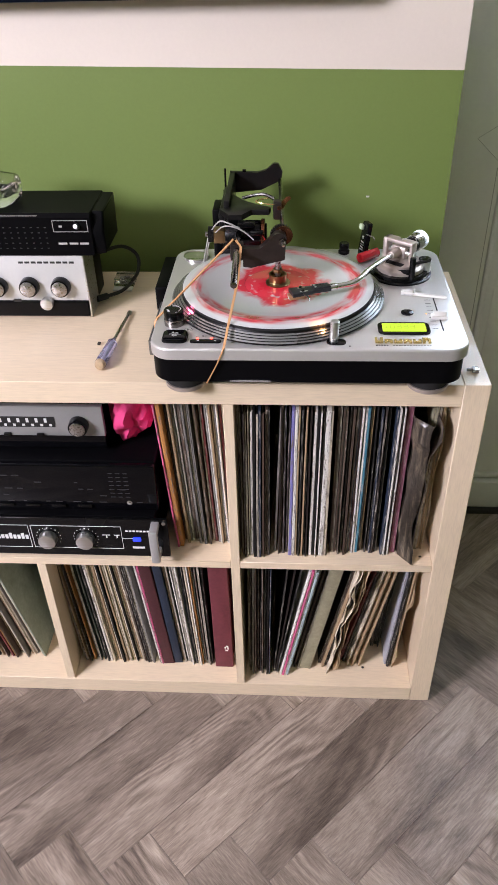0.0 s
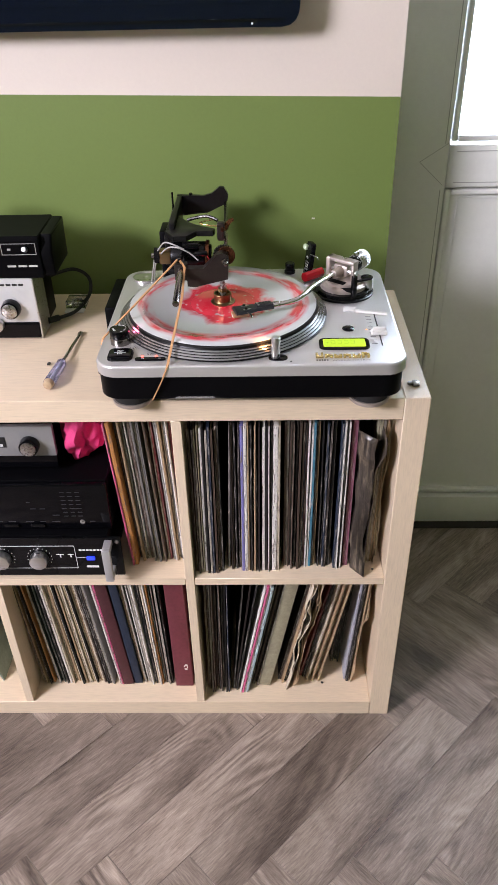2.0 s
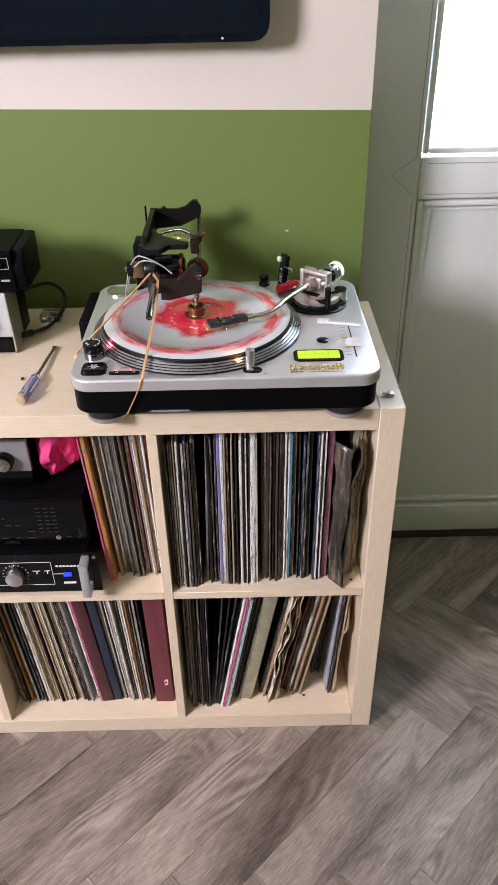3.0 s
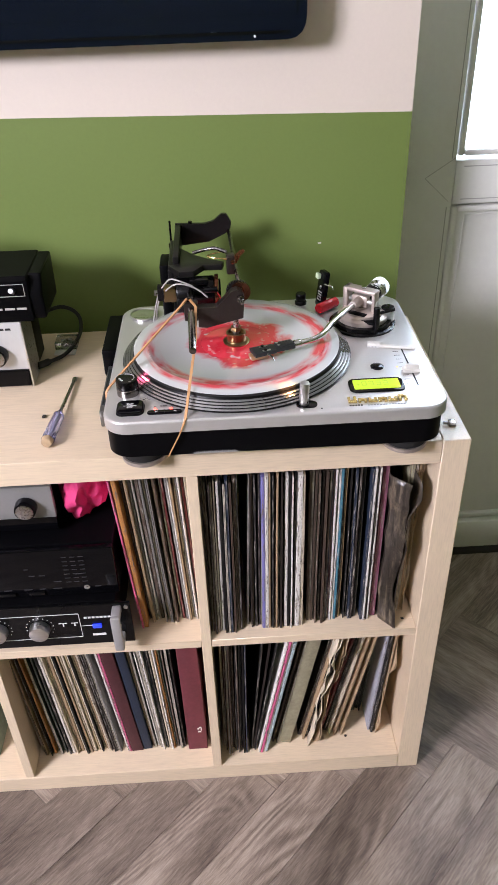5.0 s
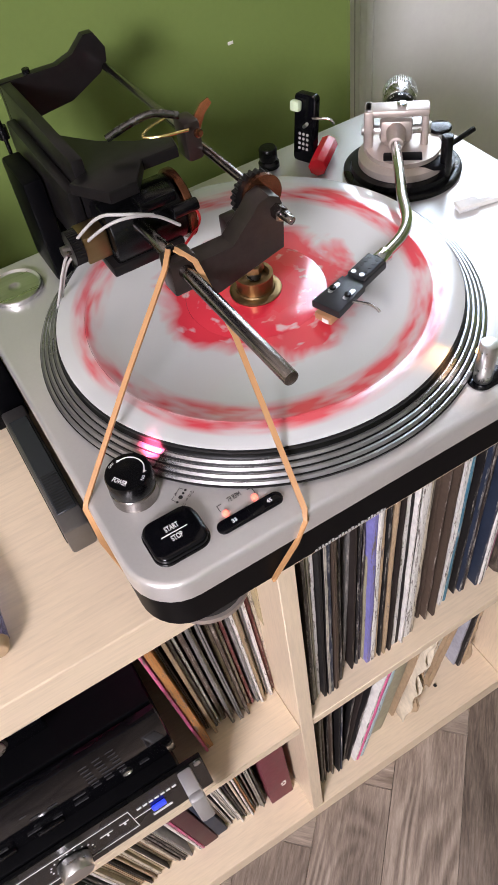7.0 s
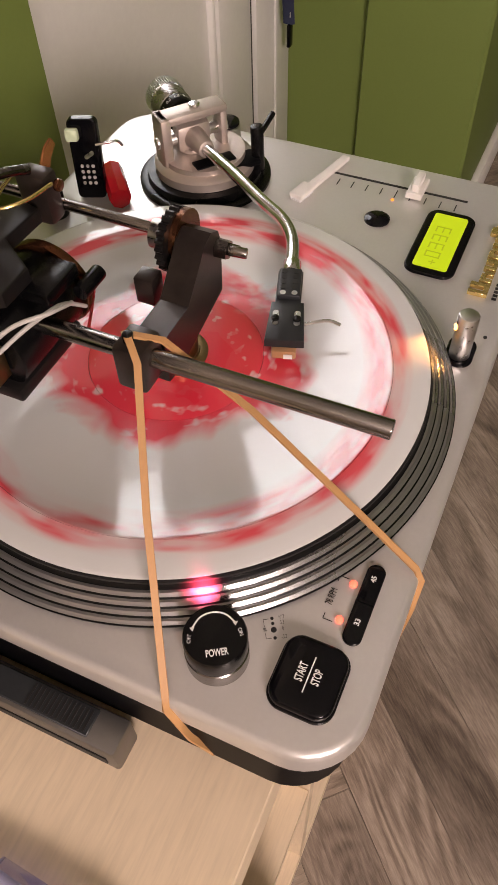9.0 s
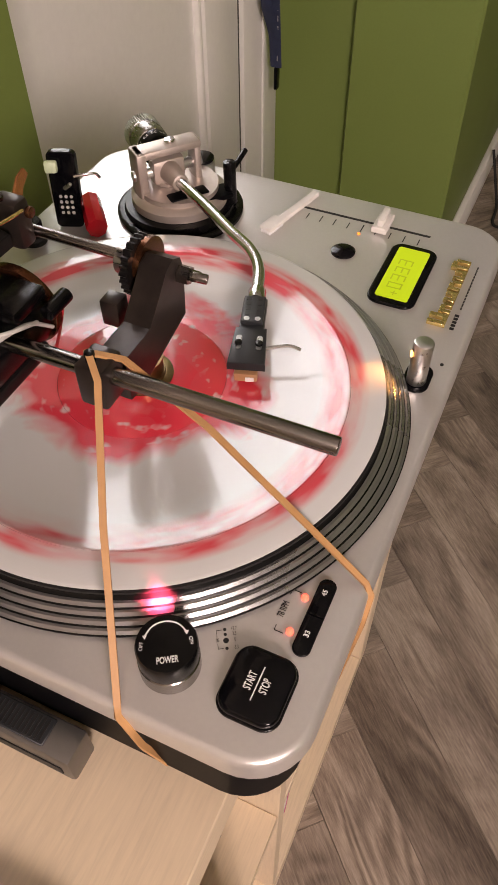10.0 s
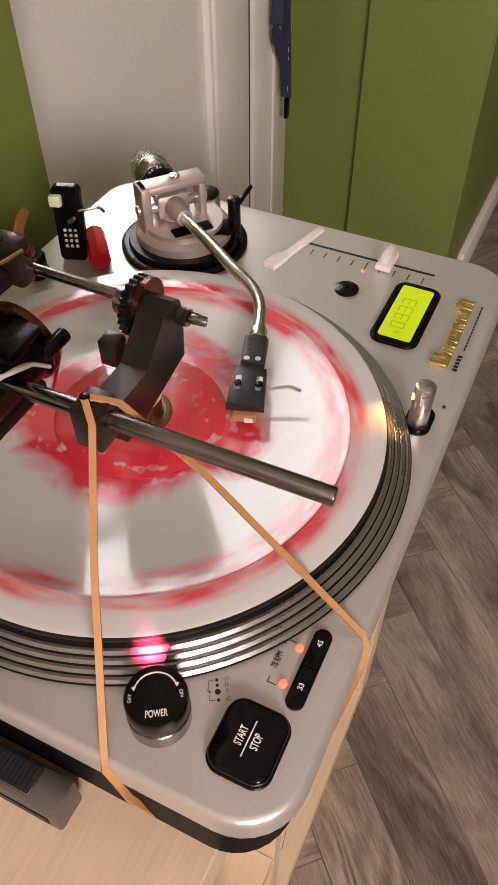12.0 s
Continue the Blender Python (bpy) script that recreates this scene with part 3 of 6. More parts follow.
def spine_material(name, col):
    """Printed spine: upright scuffs down to the bare card, or dark print on a pale one."""
    m, nt, b = nodes(name, 0.5, 0, 0.35)
    info = nt.nodes.new("ShaderNodeObjectInfo")
    off = nt.nodes.new("ShaderNodeVectorMath")
    off.operation = "MULTIPLY_ADD"
    off.inputs[1].default_value = (7, 5, 3)
    nt.links.new(info.outputs["Random"], off.inputs[0])
    nt.links.new(coords(nt), off.inputs[2])
    masks = []
    for sc in ((420, 200, 38), (900, 400, 260)):
        mp = add(nt, "ShaderNodeMapping", Scale=sc)
        nt.links.new(off.outputs[0], mp.inputs["Vector"])
        n = add(nt, "ShaderNodeTexNoise", Scale=1.0, Detail=3.0, Roughness=0.6)
        nt.links.new(mp.outputs[0], n.inputs["Vector"])
        masks.append(n.outputs["Fac"])
    pale = sum(col) > 0.7
    mixf = add(nt, "ShaderNodeMix", Factor=0.35)
    nt.links.new(masks[0], mixf.inputs["A"])
    nt.links.new(masks[1], mixf.inputs["B"])
    lo = [c * 0.7 for c in col]
    scuff = (0.16, 0.13, 0.11) if pale else (0.50, 0.46, 0.40)
    nt.links.new(ramp(nt, mixf.outputs["Result"], [(0.34, lo), (0.50, col), (0.555 if pale else 0.60, [0.6 * p + 0.4 * q for p, q in zip(col, scuff)]), (0.60 if pale else 0.66, scuff)]), b.inputs["Base Color"])
    bumped(nt, b, masks[0], 0.2, 0.0005)
    return m


SPINE = {k: spine_material("spine_" + HUES[k].replace(" ", "_").replace("-", "_"), c) for k, c in PAPER.items()}
WORN = mottled("scuffed_card_edge", (0.40, 0.36, 0.30), 0.75, 0.7, 0, 70, 0.3, 0.3, 30)
# near-black tone puts the shade inside the sleeve mouths into the colour
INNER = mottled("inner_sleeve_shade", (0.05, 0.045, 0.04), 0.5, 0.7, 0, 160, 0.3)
rng = random.Random(4)
shelved = []


def sleeve_bm(t, d, h, warp, mouth):
    """A card sleeve, slightly wavy: the spine or, turned round, two covers with a recessed mouth."""
    own = bmesh.new()
    a = min(0.0018, t * 0.42)
    e = min(0.0009, t * 0.3)
    sect = [(0, d), (0, 0), (a, 0), (a, 0.006), (t - a, 0.006), (t - a, 0), (t, 0), (t, d)]
    if not mouth:  # rounded spine
        sect = [(0, d), (0, e), (e * 0.3, e * 0.3), (e, 0), (t - e, 0), (t - e * 0.3, e * 0.3), (t, e), (t, d)]
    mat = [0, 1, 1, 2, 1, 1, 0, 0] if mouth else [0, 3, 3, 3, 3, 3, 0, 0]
    rings = []
    ph, amp = rng.uniform(0, 6), warp
    for i in range(9):
        z = h * i / 8
        w = amp * math.sin(ph + 5.0 * i / 8) * (i / 8) * (1 - 0.6 * i / 8)
        j = rng.uniform(-0.0006, 0.0006) if 0 < i < 8 else 0
        rings.append([own.verts.new((x + w, y + (j if y < 0.01 else 0), z)) for x, y in sect])
    for lo, hi in zip(rings, rings[1:]):
        for k in range(8):
            f = own.faces.new((lo[k], lo[(k + 1) % 8], hi[(k + 1) % 8], hi[k]))
            f.material_index = mat[k]
    own.faces.new(rings[0][::-1])
    own.faces.new(rings[-1])
    bmesh.ops.recalc_face_normals(own, faces=own.faces[:])
    return own


def stand_records(x, z, row, lean, y=0.04, h=0.313, jit=0.018, worn=0.35, lean_end=None, until=None):
    """A run of records from x on; row is a word of colour letters, with a number for a thickness in millimetres."""
    items, i = [], 0
    while i < len(row):
        ch, num = row[i], ""
        i += 1
        while i < len(row) and row[i] in "0123456789.":
            num += row[i]
            i += 1
        items.append((ch, float(num) / 1000 if num else rng.uniform(0.0021, 0.0038)))
    # more plain dark sleeves up to the next run
    room = x + sum(t + 0.0011 for ch, t in items)
    while until is not None and room < until - 0.004:
        items.append((rng.choice("kbdkbkg"), rng.uniform(0.0022, 0.0038)))
        room += items[-1][1] + 0.0011
    for n, (ch, t) in enumerate(items):
        L = lean if lean_end is None else lean + (lean_end - lean) * n / max(1, len(items) - 1)
        L += rng.uniform(-0.25, 0.25)
        hh = h + rng.uniform(-0.004, 0.002)
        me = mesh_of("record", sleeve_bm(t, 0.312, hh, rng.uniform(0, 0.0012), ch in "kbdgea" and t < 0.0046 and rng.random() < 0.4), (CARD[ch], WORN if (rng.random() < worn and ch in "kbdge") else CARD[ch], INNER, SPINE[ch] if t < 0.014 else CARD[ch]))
        ob = new("record", me)
        a = radians(L)
        yy = y + rng.uniform(-jit, jit)
        # lean about the lower edge that carries it
        piv = t if L > 0 else 0.0
        m = Matrix.Translation((x + piv, yy, z + 0.0004)) @ Matrix.Rotation(a, 4, "Y") @ Matrix.Translation((-piv, 0, 0))
        ob.matrix_world = m
        shelved.append(ob)
        tone = HUES[ch]
        shape = "thick" if t > 0.007 else "thin"
        tagged(ob, f"{shape} {tone} record sleeve standing in the shelf", "record", "records in the shelf")
        x += (t + rng.choice((0.0003, 0.0005, 0.0012, 0.0024))) / math.cos(a)
    return x


XR = -T - C
# upper right compartment
stand_records(XR + 0.004, Z3, "b3d3b3l2w4k3k3n4b3b3", 0.5, 0.018, jit=0.004, worn=0.2, until=XR + 0.056)
stand_records(XR + 0.059, Z3, "g4", 2.0, 0.030, jit=0.002, worn=0)
stand_records(XR + 0.067, Z3, "dbkdl3", 0.6, 0.026, jit=0.004, worn=0.2, until=XR + 0.084)
stand_records(XR + 0.085, Z3, "u5w5a3k3a3k3", 0.5, 0.020, jit=0.002, worn=0.1, until=XR + 0.118)
stand_records(XR + 0.1205, Z3, "w5k3w2k3w8c5", 0.5, 0.020, jit=0.003, worn=0.1, until=XR + 0.156)
stand_records(XR + 0.158, Z3, "bdbgbdbb", 0.5, 0.030, jit=0.006, worn=0.25, until=XR + 0.185)
stand_records(XR + 0.187, Z3, "n4x4w3w3t4k3a3", 0.4, 0.034, jit=0.004, worn=0.1)
stand_records(XR + 0.219, Z3, "kkndk", 0.4, 0.032, jit=0.005, worn=0.1, until=XR + 0.245)
stand_records(XR + 0.247, Z3, "n4w3k2w3", 0.4, 0.026, jit=0.003, worn=0.0)
stand_records(XR + 0.2645, Z3, "v9", 0.6, 0.036, jit=0.001)
# upper middle compartment, beside the amplifiers
stand_records(-0.489, Z3, "p3o7", -3.2, 0.036, jit=0.002)
stand_records(-0.4775, Z3, "ba4gw3b5gc3g4cbw3rgwac3gwrc4y3ew3gc4ew3w3kw4s3w4", -3.0, 0.05, jit=0.007, worn=0.4, lean_end=-1.0, until=XR - D - 0.003)
# lower right compartment
stand_records(XR + 0.006, Z1, "bdgbdbkbgkkn", 1.0, 0.035, jit=0.012, worn=0.25, until=XR + 0.055)
stand_records(XR + 0.057, Z1, "kdk", 5.0, 0.030, jit=0.006, worn=0.1, lean_end=8.5)
stand_records(XR + 0.071, Z1, "w3p4w3i5", 10.0, 0.024, jit=0.002)
stand_records(XR + 0.094, Z1, "kbkbl24", 10.5, 0.045, jit=0.008, worn=0.2)
stand_records(XR + 0.150, Z1, "kbak5k5", 11.0, 0.05, jit=0.012, worn=0.3)
stand_records(XR + 0.195, Z1, "r5k6ccacca", 11.0, 0.06, jit=0.010, worn=0.5)
stand_records(XR + 0.262, Z1, "dkdkk", 5.0, 0.10, jit=0.010, worn=0.1)
stand_records(XR + 0.287, Z1, "s4k5ka", 4.0, 0.055, jit=0.006, worn=0.1)
# lower middle compartment
XM = -T - 2 * C - D
stand_records(XM + 0.008, Z1, "dbabdbodkekeekgw4ac3cac4kc3accayc4kcac", -3.0, 0.050, jit=0.006, worn=0.7, lean_end=-4.8, until=XM + 0.171)
stand_records(XM + 0.172, Z1, "w4p3x22n16agw3gkw3nkc3w3o3i2", -5.0, 0.048, jit=0.006, worn=0.8, lean_end=-1.5, until=XM + 0.289)
stand_records(XM + 0.290, Z1, "m36", -0.3, 0.038, jit=0.002)
sc = bm_box(0.0215, 0.0275, -0.0005, 0.0003, 0.052, 0.0565, 0.0003, 1)
bm_box(0.0205, 0.0235, -0.0005, 0.0003, 0.0605, 0.0655, 0.0003, 1, bm=sc)
bm_box(0.0235, 0.0285, -0.0005, 0.0003, 0.0640, 0.0690, 0.0003, 1, bm=sc)
bm_box(0.0265, 0.0290, -0.0005, 0.0003, 0.0570, 0.0640, 0.0003, 1, bm=sc)
part("torn_sticker", sc, CARD["w"], shelved[-1], "torn white sticker")
# lower left compartment
XN = -T - 3 * C - 2 * D
stand_records(XN + 0.125, Z1, "dbkgbdkbkgbdkbabdbkgrokbagcacgracgcacq4", -9.0, 0.055, jit=0.012, worn=0.7, lean_end=-11.0)
stand_records(XN + 0.315, Z1, "e5e5", -8.0, 0.11, jit=0.004)

# ---- turntable ----
ZD = 0.843
DX0, DX1, DY0, DY1 = -0.4875, -0.045, -0.0345, 0.314
PX, PY = -0.311, 0.135


def build_turntable():
    t = thing("turntable", ((DX0 + DX1) / 2, 0.14, ZT), "silver direct-drive turntable with black base on the shelf top", "turntable")
    part("top_plate", bm_slab(rounded(DX0, DX1, DY0, DY1, 0.032), ZD - 0.0175, ZD, 0.0042, seg=4), M_DECK, t)
    part("base", bm_slab(rounded(DX0 + 0.0015, DX1 - 0.0030, DY0 + 0.0055, DY1 - 0.0015, 0.031), ZD - 0.056, ZD - 0.0177), M_SATIN, t, "black plastic base")
    ls = bmesh.new()
    for i in range(22):
        bm_box(-0.375 + i * 0.0026, -0.3734 + i * 0.0026, DY0 + 0.0049, DY0 + 0.0054, ZD - 0.0556, ZD - 0.0536 + 0.0006 * (i % 3), bm=ls)
    part("label_strip", ls, M_WIREG, t)
    for fx in (DX0 + 0.045, DX1 - 0.048):
        for fy in (DY0 + 0.037, DY1 - 0.05):
            f = part("foot", bm_cyl((fx, fy, ZT + 0.008), (fx, fy, ZD - 0.0562), 0.028, 0.030, 40), M_RUBBER, t)
            part("foot_ring", bm_lathe([(0.0, 0), (0.028, 0), (0.030, 0.002), (0.030, 0.007), (0.0, 0.0079)], (fx, fy, ZT + 0.0002), 40), M_PINKMETAL, f, "dull warm metal foot ring")
    # platter: black stepped rim with bright bands of strobe dots
    prof = [(0.0, 0.001), (0.1612, 0.001), (0.1618, 0.0030)]
    bands = []
    for i in range(4):
        ra, za = 0.1612 - 0.0036 * i, 0.0032 + 0.0024 * i
        prof += [(ra, za), (ra - 0.0018, za + 0.0016), (ra - 0.0022, za + 0.0010)]
        bands.append((ra - 0.0001, za + 0.0002))
    prof += [(0.1470, 0.0125), (0.1462, 0.0150), (0.0, 0.0150)]
    plat = part("platter", bm_lathe(prof, (PX, PY, ZD), 128), M_GROOVE, t, "dark platter rim with bright strobe bands")
    for ra, za in bands:
        part("strobe_band", bm_lathe([(ra, za), (ra + 0.0001, za + 0.0003), (ra - 0.0014, za + 0.0017), (ra - 0.0016, za + 0.0015)], (PX, PY, ZD), 160), M_STROBE, plat, "bright band of strobe dots")
    part("slip_mat", bm_lathe([(0.0, 0), (0.1462, 0), (0.1462, 0.0018), (0.0, 0.0018)], (PX, PY, ZD + 0.0152), 96), M_RUBBER, plat)
    part("spindle", bm_cyl((PX, PY, ZD + 0.015), (PX, PY, ZD + 0.031), 0.0036, n=20, bev=0.001), M_CHROME, plat)

    # power knob, start button, speed buttons
    kx, ky = -0.4585, 0.0385
    k = part("power_knob", bm_lathe([(0.0146, 0), (0.0146, 0.0092), (0.0140, 0.0098), (0.0, 0.0098)], (kx, ky, ZD + 0.0003), 48), M_ROD, t, "knob with a metal skirt and black cap")
    cap = bm_lathe([(0.0, 0), (0.0146, 0), (0.0149, 0.001), (0.0149, 0.0108), (0.0138, 0.0124), (0.0, 0.0130)], (kx, ky, ZD + 0.0102), 96)
    for v in cap.verts:
        d = Vector((v.co.x - kx, v.co.y - ky))
        if d.length > 0.0143 and v.co.z < ZD + 0.0212 and v.index % 2:
            v.co.x, v.co.y = kx + d.x * 0.965, ky + d.y * 0.965
    part("knob_cap", cap, M_BLACK, k)
    top = ZD + 0.0233
    spin = pose(kx, ky, top, 0, 0, -58)
    words("print", "POWER", 0.0040, spin @ pose(0, -0.0085, 0) @ Matrix.Diagonal((0.7, 1.1, 1, 1)), M_WHITEINK, k, 0.0001)
    words("print", "OFF", 0.0024, spin @ pose(-0.0112, -0.0006, 0, 0, 0, 80), M_WHITEINK, k)
    words("print", "ON", 0.0024, spin @ pose(0.0112, -0.0006, 0, 0, 0, -80), M_WHITEINK, k)
    part("print", bm_tube([spin @ Vector((0.0102 * math.cos(radians(a)), 0.0102 * math.sin(radians(a)), 0)) for a in (155, 130, 110, 90, 70, 50, 25)], 0.0004, 6), M_WHITEINK, k)
    for a in (158, 22):
        tip = bm_cyl((0.0102 * math.cos(radians(a)), 0.0102 * math.sin(radians(a)), -0.0001), (0.0102 * math.cos(radians(a)), 0.0102 * math.sin(radians(a)), 0.0001), 0.0013, n=3)
        bmesh.ops.transform(tip, matrix=spin, verts=tip.verts[:])
        part("print", tip, M_WHITEINK, k)
    sx, sy = -0.4525, -0.0035
    s = part("start_button", bm_slab(rounded(sx - 0.0172, sx + 0.0172, sy - 0.0150, sy + 0.0150, 0.0080), ZD + 0.0003, ZD + 0.0058, 0.0022), M_GLOSS, t, "glossy black start button")
    part("button_rim", bm_slab(rounded(sx - 0.0180, sx + 0.0180, sy - 0.0158, sy + 0.0158, 0.0086), ZD + 0.0001, ZD + 0.0018, 0.0006), M_BLACK, t)
    NARROW = Matrix.Diagonal((0.66, 1.15, 1, 1))
    words("print", "START", 0.0046, pose(sx, sy + 0.0036, ZD + 0.0061) @ NARROW, M_WHITEINK, s, 0.0001)
    words("print", "STOP", 0.0046, pose(sx, sy - 0.0038, ZD + 0.0061) @ NARROW, M_WHITEINK, s, 0.0001)
    part("print", bm_box(sx - 0.0085, sx + 0.0085, sy - 0.0003, sy + 0.0003, ZD + 0.0059, ZD + 0.0062), M_WHITEINK, s)
    bx0, bx1, by = -0.4305, -0.3865, -0.0145
    bar = part("speed_buttons", bm_slab(rounded(bx0, bx1, by - 0.0046, by + 0.0046, 0.0044), ZD + 0.0003, ZD + 0.0020, 0.0007), M_GLOSS, t, "glossy black speed button bar")
    words("print", "33", 0.0036, pose(bx0 + 0.0115, by, ZD + 0.0022), M_WHITEINK, bar, 0.0001)
    words("print", "45", 0.0036, pose(bx1 - 0.0085, by, ZD + 0.0022), M_WHITEINK, bar, 0.0001)
    part("button_split", bm_box(-0.4090, -0.4084, by - 0.0046, by + 0.0046, ZD + 0.0019, ZD + 0.0022), M_SATIN, bar)
    for lx in (-0.4205, -0.4005):
        part("speed_lamp", bm_lathe([(0.0019, 0), (0.0018, 0.0014), (0.0010, 0.0022), (0.0, 0.0024)], (lx, -0.0062, ZD), 16), M_LED, t, "lit red speed lamp")
    words("print", "78 RPM", 0.0044, pose(-0.4105, 0.0012, ZD + 0.0003) @ NARROW, M_INK, t)
    for lx, sgn in ((-0.4225, 1), (-0.3985, -1)):
        b = bm_box(lx - 0.0002, lx + 0.0002, -0.0035, 0.0012, ZD + 0.0001, ZD + 0.0003)
        bm_box(min(lx, lx + 0.003 * sgn), max(lx, lx + 0.003 * sgn), 0.0010, 0.0014, ZD + 0.0001, ZD + 0.0003, bm=b)
        part("print", b, M_INK, t)
    # strobe scale
    tilt = pose(-0.437, 0.020, ZD, 0, 0, -58)
    for txt, dy, rr in (("+7.7", 0.0056, 0.0008), ("3.3", 0.0030, 0.0008), ("0", -0.0002, 0.0014), ("-3.3", -0.0042, 0.0008)):
        dot = bm_cyl((0, dy, 0.0001), (0, dy, 0.0003), rr, n=14)
        bmesh.ops.transform(dot, matrix=tilt, verts=dot.verts[:])
        part("print", dot, M_INK, t)
        words("print", txt, 0.0024, tilt @ pose(0.0044, dy, 0.0003) @ NARROW, M_INK, t)
    words("print", "%", 0.0026, tilt @ pose(-0.0040, 0.0003, 0.0003), M_INK, t)
    fork = bm_box(-0.0042, -0.0040, 0.0018, 0.0056, 0.0001, 0.0003)
    bm_box(-0.0040, -0.0016, 0.0054, 0.0056, 0.0001, 0.0003, bm=fork)
    bm_box(-0.0042, -0.0040, -0.0042, -0.0014, 0.0001, 0.0003, bm=fork)
    bm_box(-0.0040, -0.0016, -0.0042, -0.0040, 0.0001, 0.0003, bm=fork)
    bmesh.ops.transform(fork, matrix=tilt, verts=fork.verts[:])
    part("print", fork, M_INK, t)

    # display, logo bars, pitch fader
    lx0, lx1, ly0, ly1 = -0.1675, -0.0945, 0.0080, 0.0425
    part("display_bezel", bm_slab(rounded(lx0, lx1, ly0, ly1, 0.009), ZD + 0.0002, ZD + 0.0022, 0.001), M_GLOSS, t)
    scr = part("display", bm_slab(rounded(lx0 + 0.006, lx1 - 0.006, ly0 + 0.0055, ly1 - 0.0055, 0.002), ZD + 0.0023, ZD + 0.0030), M_LCD, t, "lit yellow-green display")
    seg = bmesh.new()
    dx = lx0 + 0.017
    for shape in ("abcdef", "abcdg", "abcdg", "abcdg"):
        w, h, z0, z1 = 0.0065, 0.0105, ZD + 0.0031, ZD + 0.0032
        cy = ly0 + 0.0135
        lines = {"a": (dx, dx + w, cy + h - 0.001, cy + h), "g": (dx, dx + w, cy + h / 2 - 0.0005, cy + h / 2 + 0.0005), "d": (dx, dx + w, cy, cy + 0.001),
                 "b": (dx + w - 0.001, dx + w, cy + h / 2, cy + h), "c": (dx + w - 0.001, dx + w, cy, cy + h / 2), "f": (dx, dx + 0.001, cy + h / 2, cy + h), "e": (dx, dx + 0.001, cy, cy + h / 2)}
        for ch in shape:
            bm_box(*lines[ch], z0, z1, bm=seg)
        dx += 0.0095
    bm_box(lx0 + 0.0095, lx0 + 0.0145, ly0 + 0.0165, ly0 + 0.0173, ZD + 0.0031, ZD + 0.0032, bm=seg)
    bm_box(lx0 + 0.0116, lx0 + 0.0124, ly0 + 0.0145, ly0 + 0.0193, ZD + 0.0031, ZD + 0.0032, bm=seg)
    part("digits", seg, M_LCDINK, scr)
    # raised gold emblem as plain bars
    em = bmesh.new()
    ex, heights = -0.1745, (0.0125, 0.008, 0.008, 0.0085, 0.008, 0.0125)
    for i, hh in enumerate(heights):
        w = 0.0118
        z0, z1 = ZD + 0.0001, ZD + 0.0032
        bm_box(ex, ex + 0.0034, -0.0165, -0.0165 + hh, z0, z1, 0.0003, 1, bm=em)
        bm_box(ex + 0.0074, ex + 0.0110, -0.0165, -0.0165 + hh * (0.8 if i % 2 else 1), z0, z1, 0.0003, 1, bm=em)
        yb = -0.0165 + (hh - 0.0035 if i % 2 else 0.0)
        bm_box(ex + 0.0030, ex + 0.0080, yb, yb + 0.0034, z0, z1, 0.0003, 1, bm=em)
        ex += 0.0130
    tagged(part("emblem", em, M_GOLD, t, "raised worn gold emblem"), kind="stuff")
    pr = bmesh.new()
    for i in range(5):
        bm_box(-0.174 + i * 0.0036, -0.1715 + i * 0.0036, -0.0228, -0.0198, ZD + 0.0001, ZD + 0.0003, bm=pr)
    for i in range(14):
        bm_box(-0.151 + i * 0.0038, -0.1482 + i * 0.0038, -0.0226, -0.0215, ZD + 0.0001, ZD + 0.0003, bm=pr)
    tagged(part("print", pr, M_INK, t), kind="stuff")
    part("fader_slot", bm_box(-0.0772, -0.0752, 0.0200, 0.1240, ZD + 0.0001, ZD + 0.0005), M_INK, t)
    tick = bmesh.new()
    for i in range(9):
        y = 0.0265 + i * 0.0112
        bm_box(-0.0905, -0.0825 if i != 4 else -0.081, y - 0.0004, y + 0.0004, ZD + 0.0001, ZD + 0.0003, bm=tick)
    part("scale_marks", tick, M_INK, t)
    fd = bm_slab([(-0.0885, 0.052), (-0.0655, 0.052), (-0.0655, 0.0635), (-0.0885, 0.0635)], ZD + 0.001, ZD + 0.0055, 0.001)
    bm_box(-0.0865, -0.0675, 0.0550, 0.0605, ZD + 0.0050, ZD + 0.0115, 0.0012, bm=fd)
    part("fader_knob", fd, M_WHITEPL, t, "silver-white pitch fader knob")
    part("pitch_lamp", bm_lathe([(0.0012, 0), (0.0010, 0.0007), (0.0, 0.0009)], (-0.0935, 0.0715, ZD), 12), M_LEDO, t)
    part("round_button", bm_lathe([(0.0092, 0), (0.0092, 0.0012), (0.007, 0.0026), (0.0, 0.0033)], (-0.1205, 0.0745, ZD + 0.0002), 40), M_GLOSS, t, "small glossy black button")
    # pop-up stylus lamp
    tx, ty = -0.2315, -0.0135
    part("lamp_hole", bm_slab(rounded(tx - 0.0095, tx + 0.0175, ty - 0.0085, ty + 0.0085, 0.008), ZD + 0.0001, ZD + 0.0011, 0.0004), M_GLOSS, t)
    lp = part("stylus_lamp", bm_cyl((tx, ty, ZD + 0.0012), (tx + 0.001, ty, ZD + 0.033), 0.0062, n=32, bev=0.0012), M_ALU, t, "aluminium pop-up stylus lamp")
    part("lamp_eye", bm_cyl((tx - 0.0018, ty + 0.0052, ZD + 0.024), (tx - 0.0021, ty + 0.0064, ZD + 0.024), 0.0020, n=16), M_LAMP, lp, "lit lamp eye")
    part("deck_screw", bm_cyl((-0.2095, -0.0245, ZD), (-0.2095, -0.0245, ZD + 0.0006), 0.0012, n=10), M_INK, t)
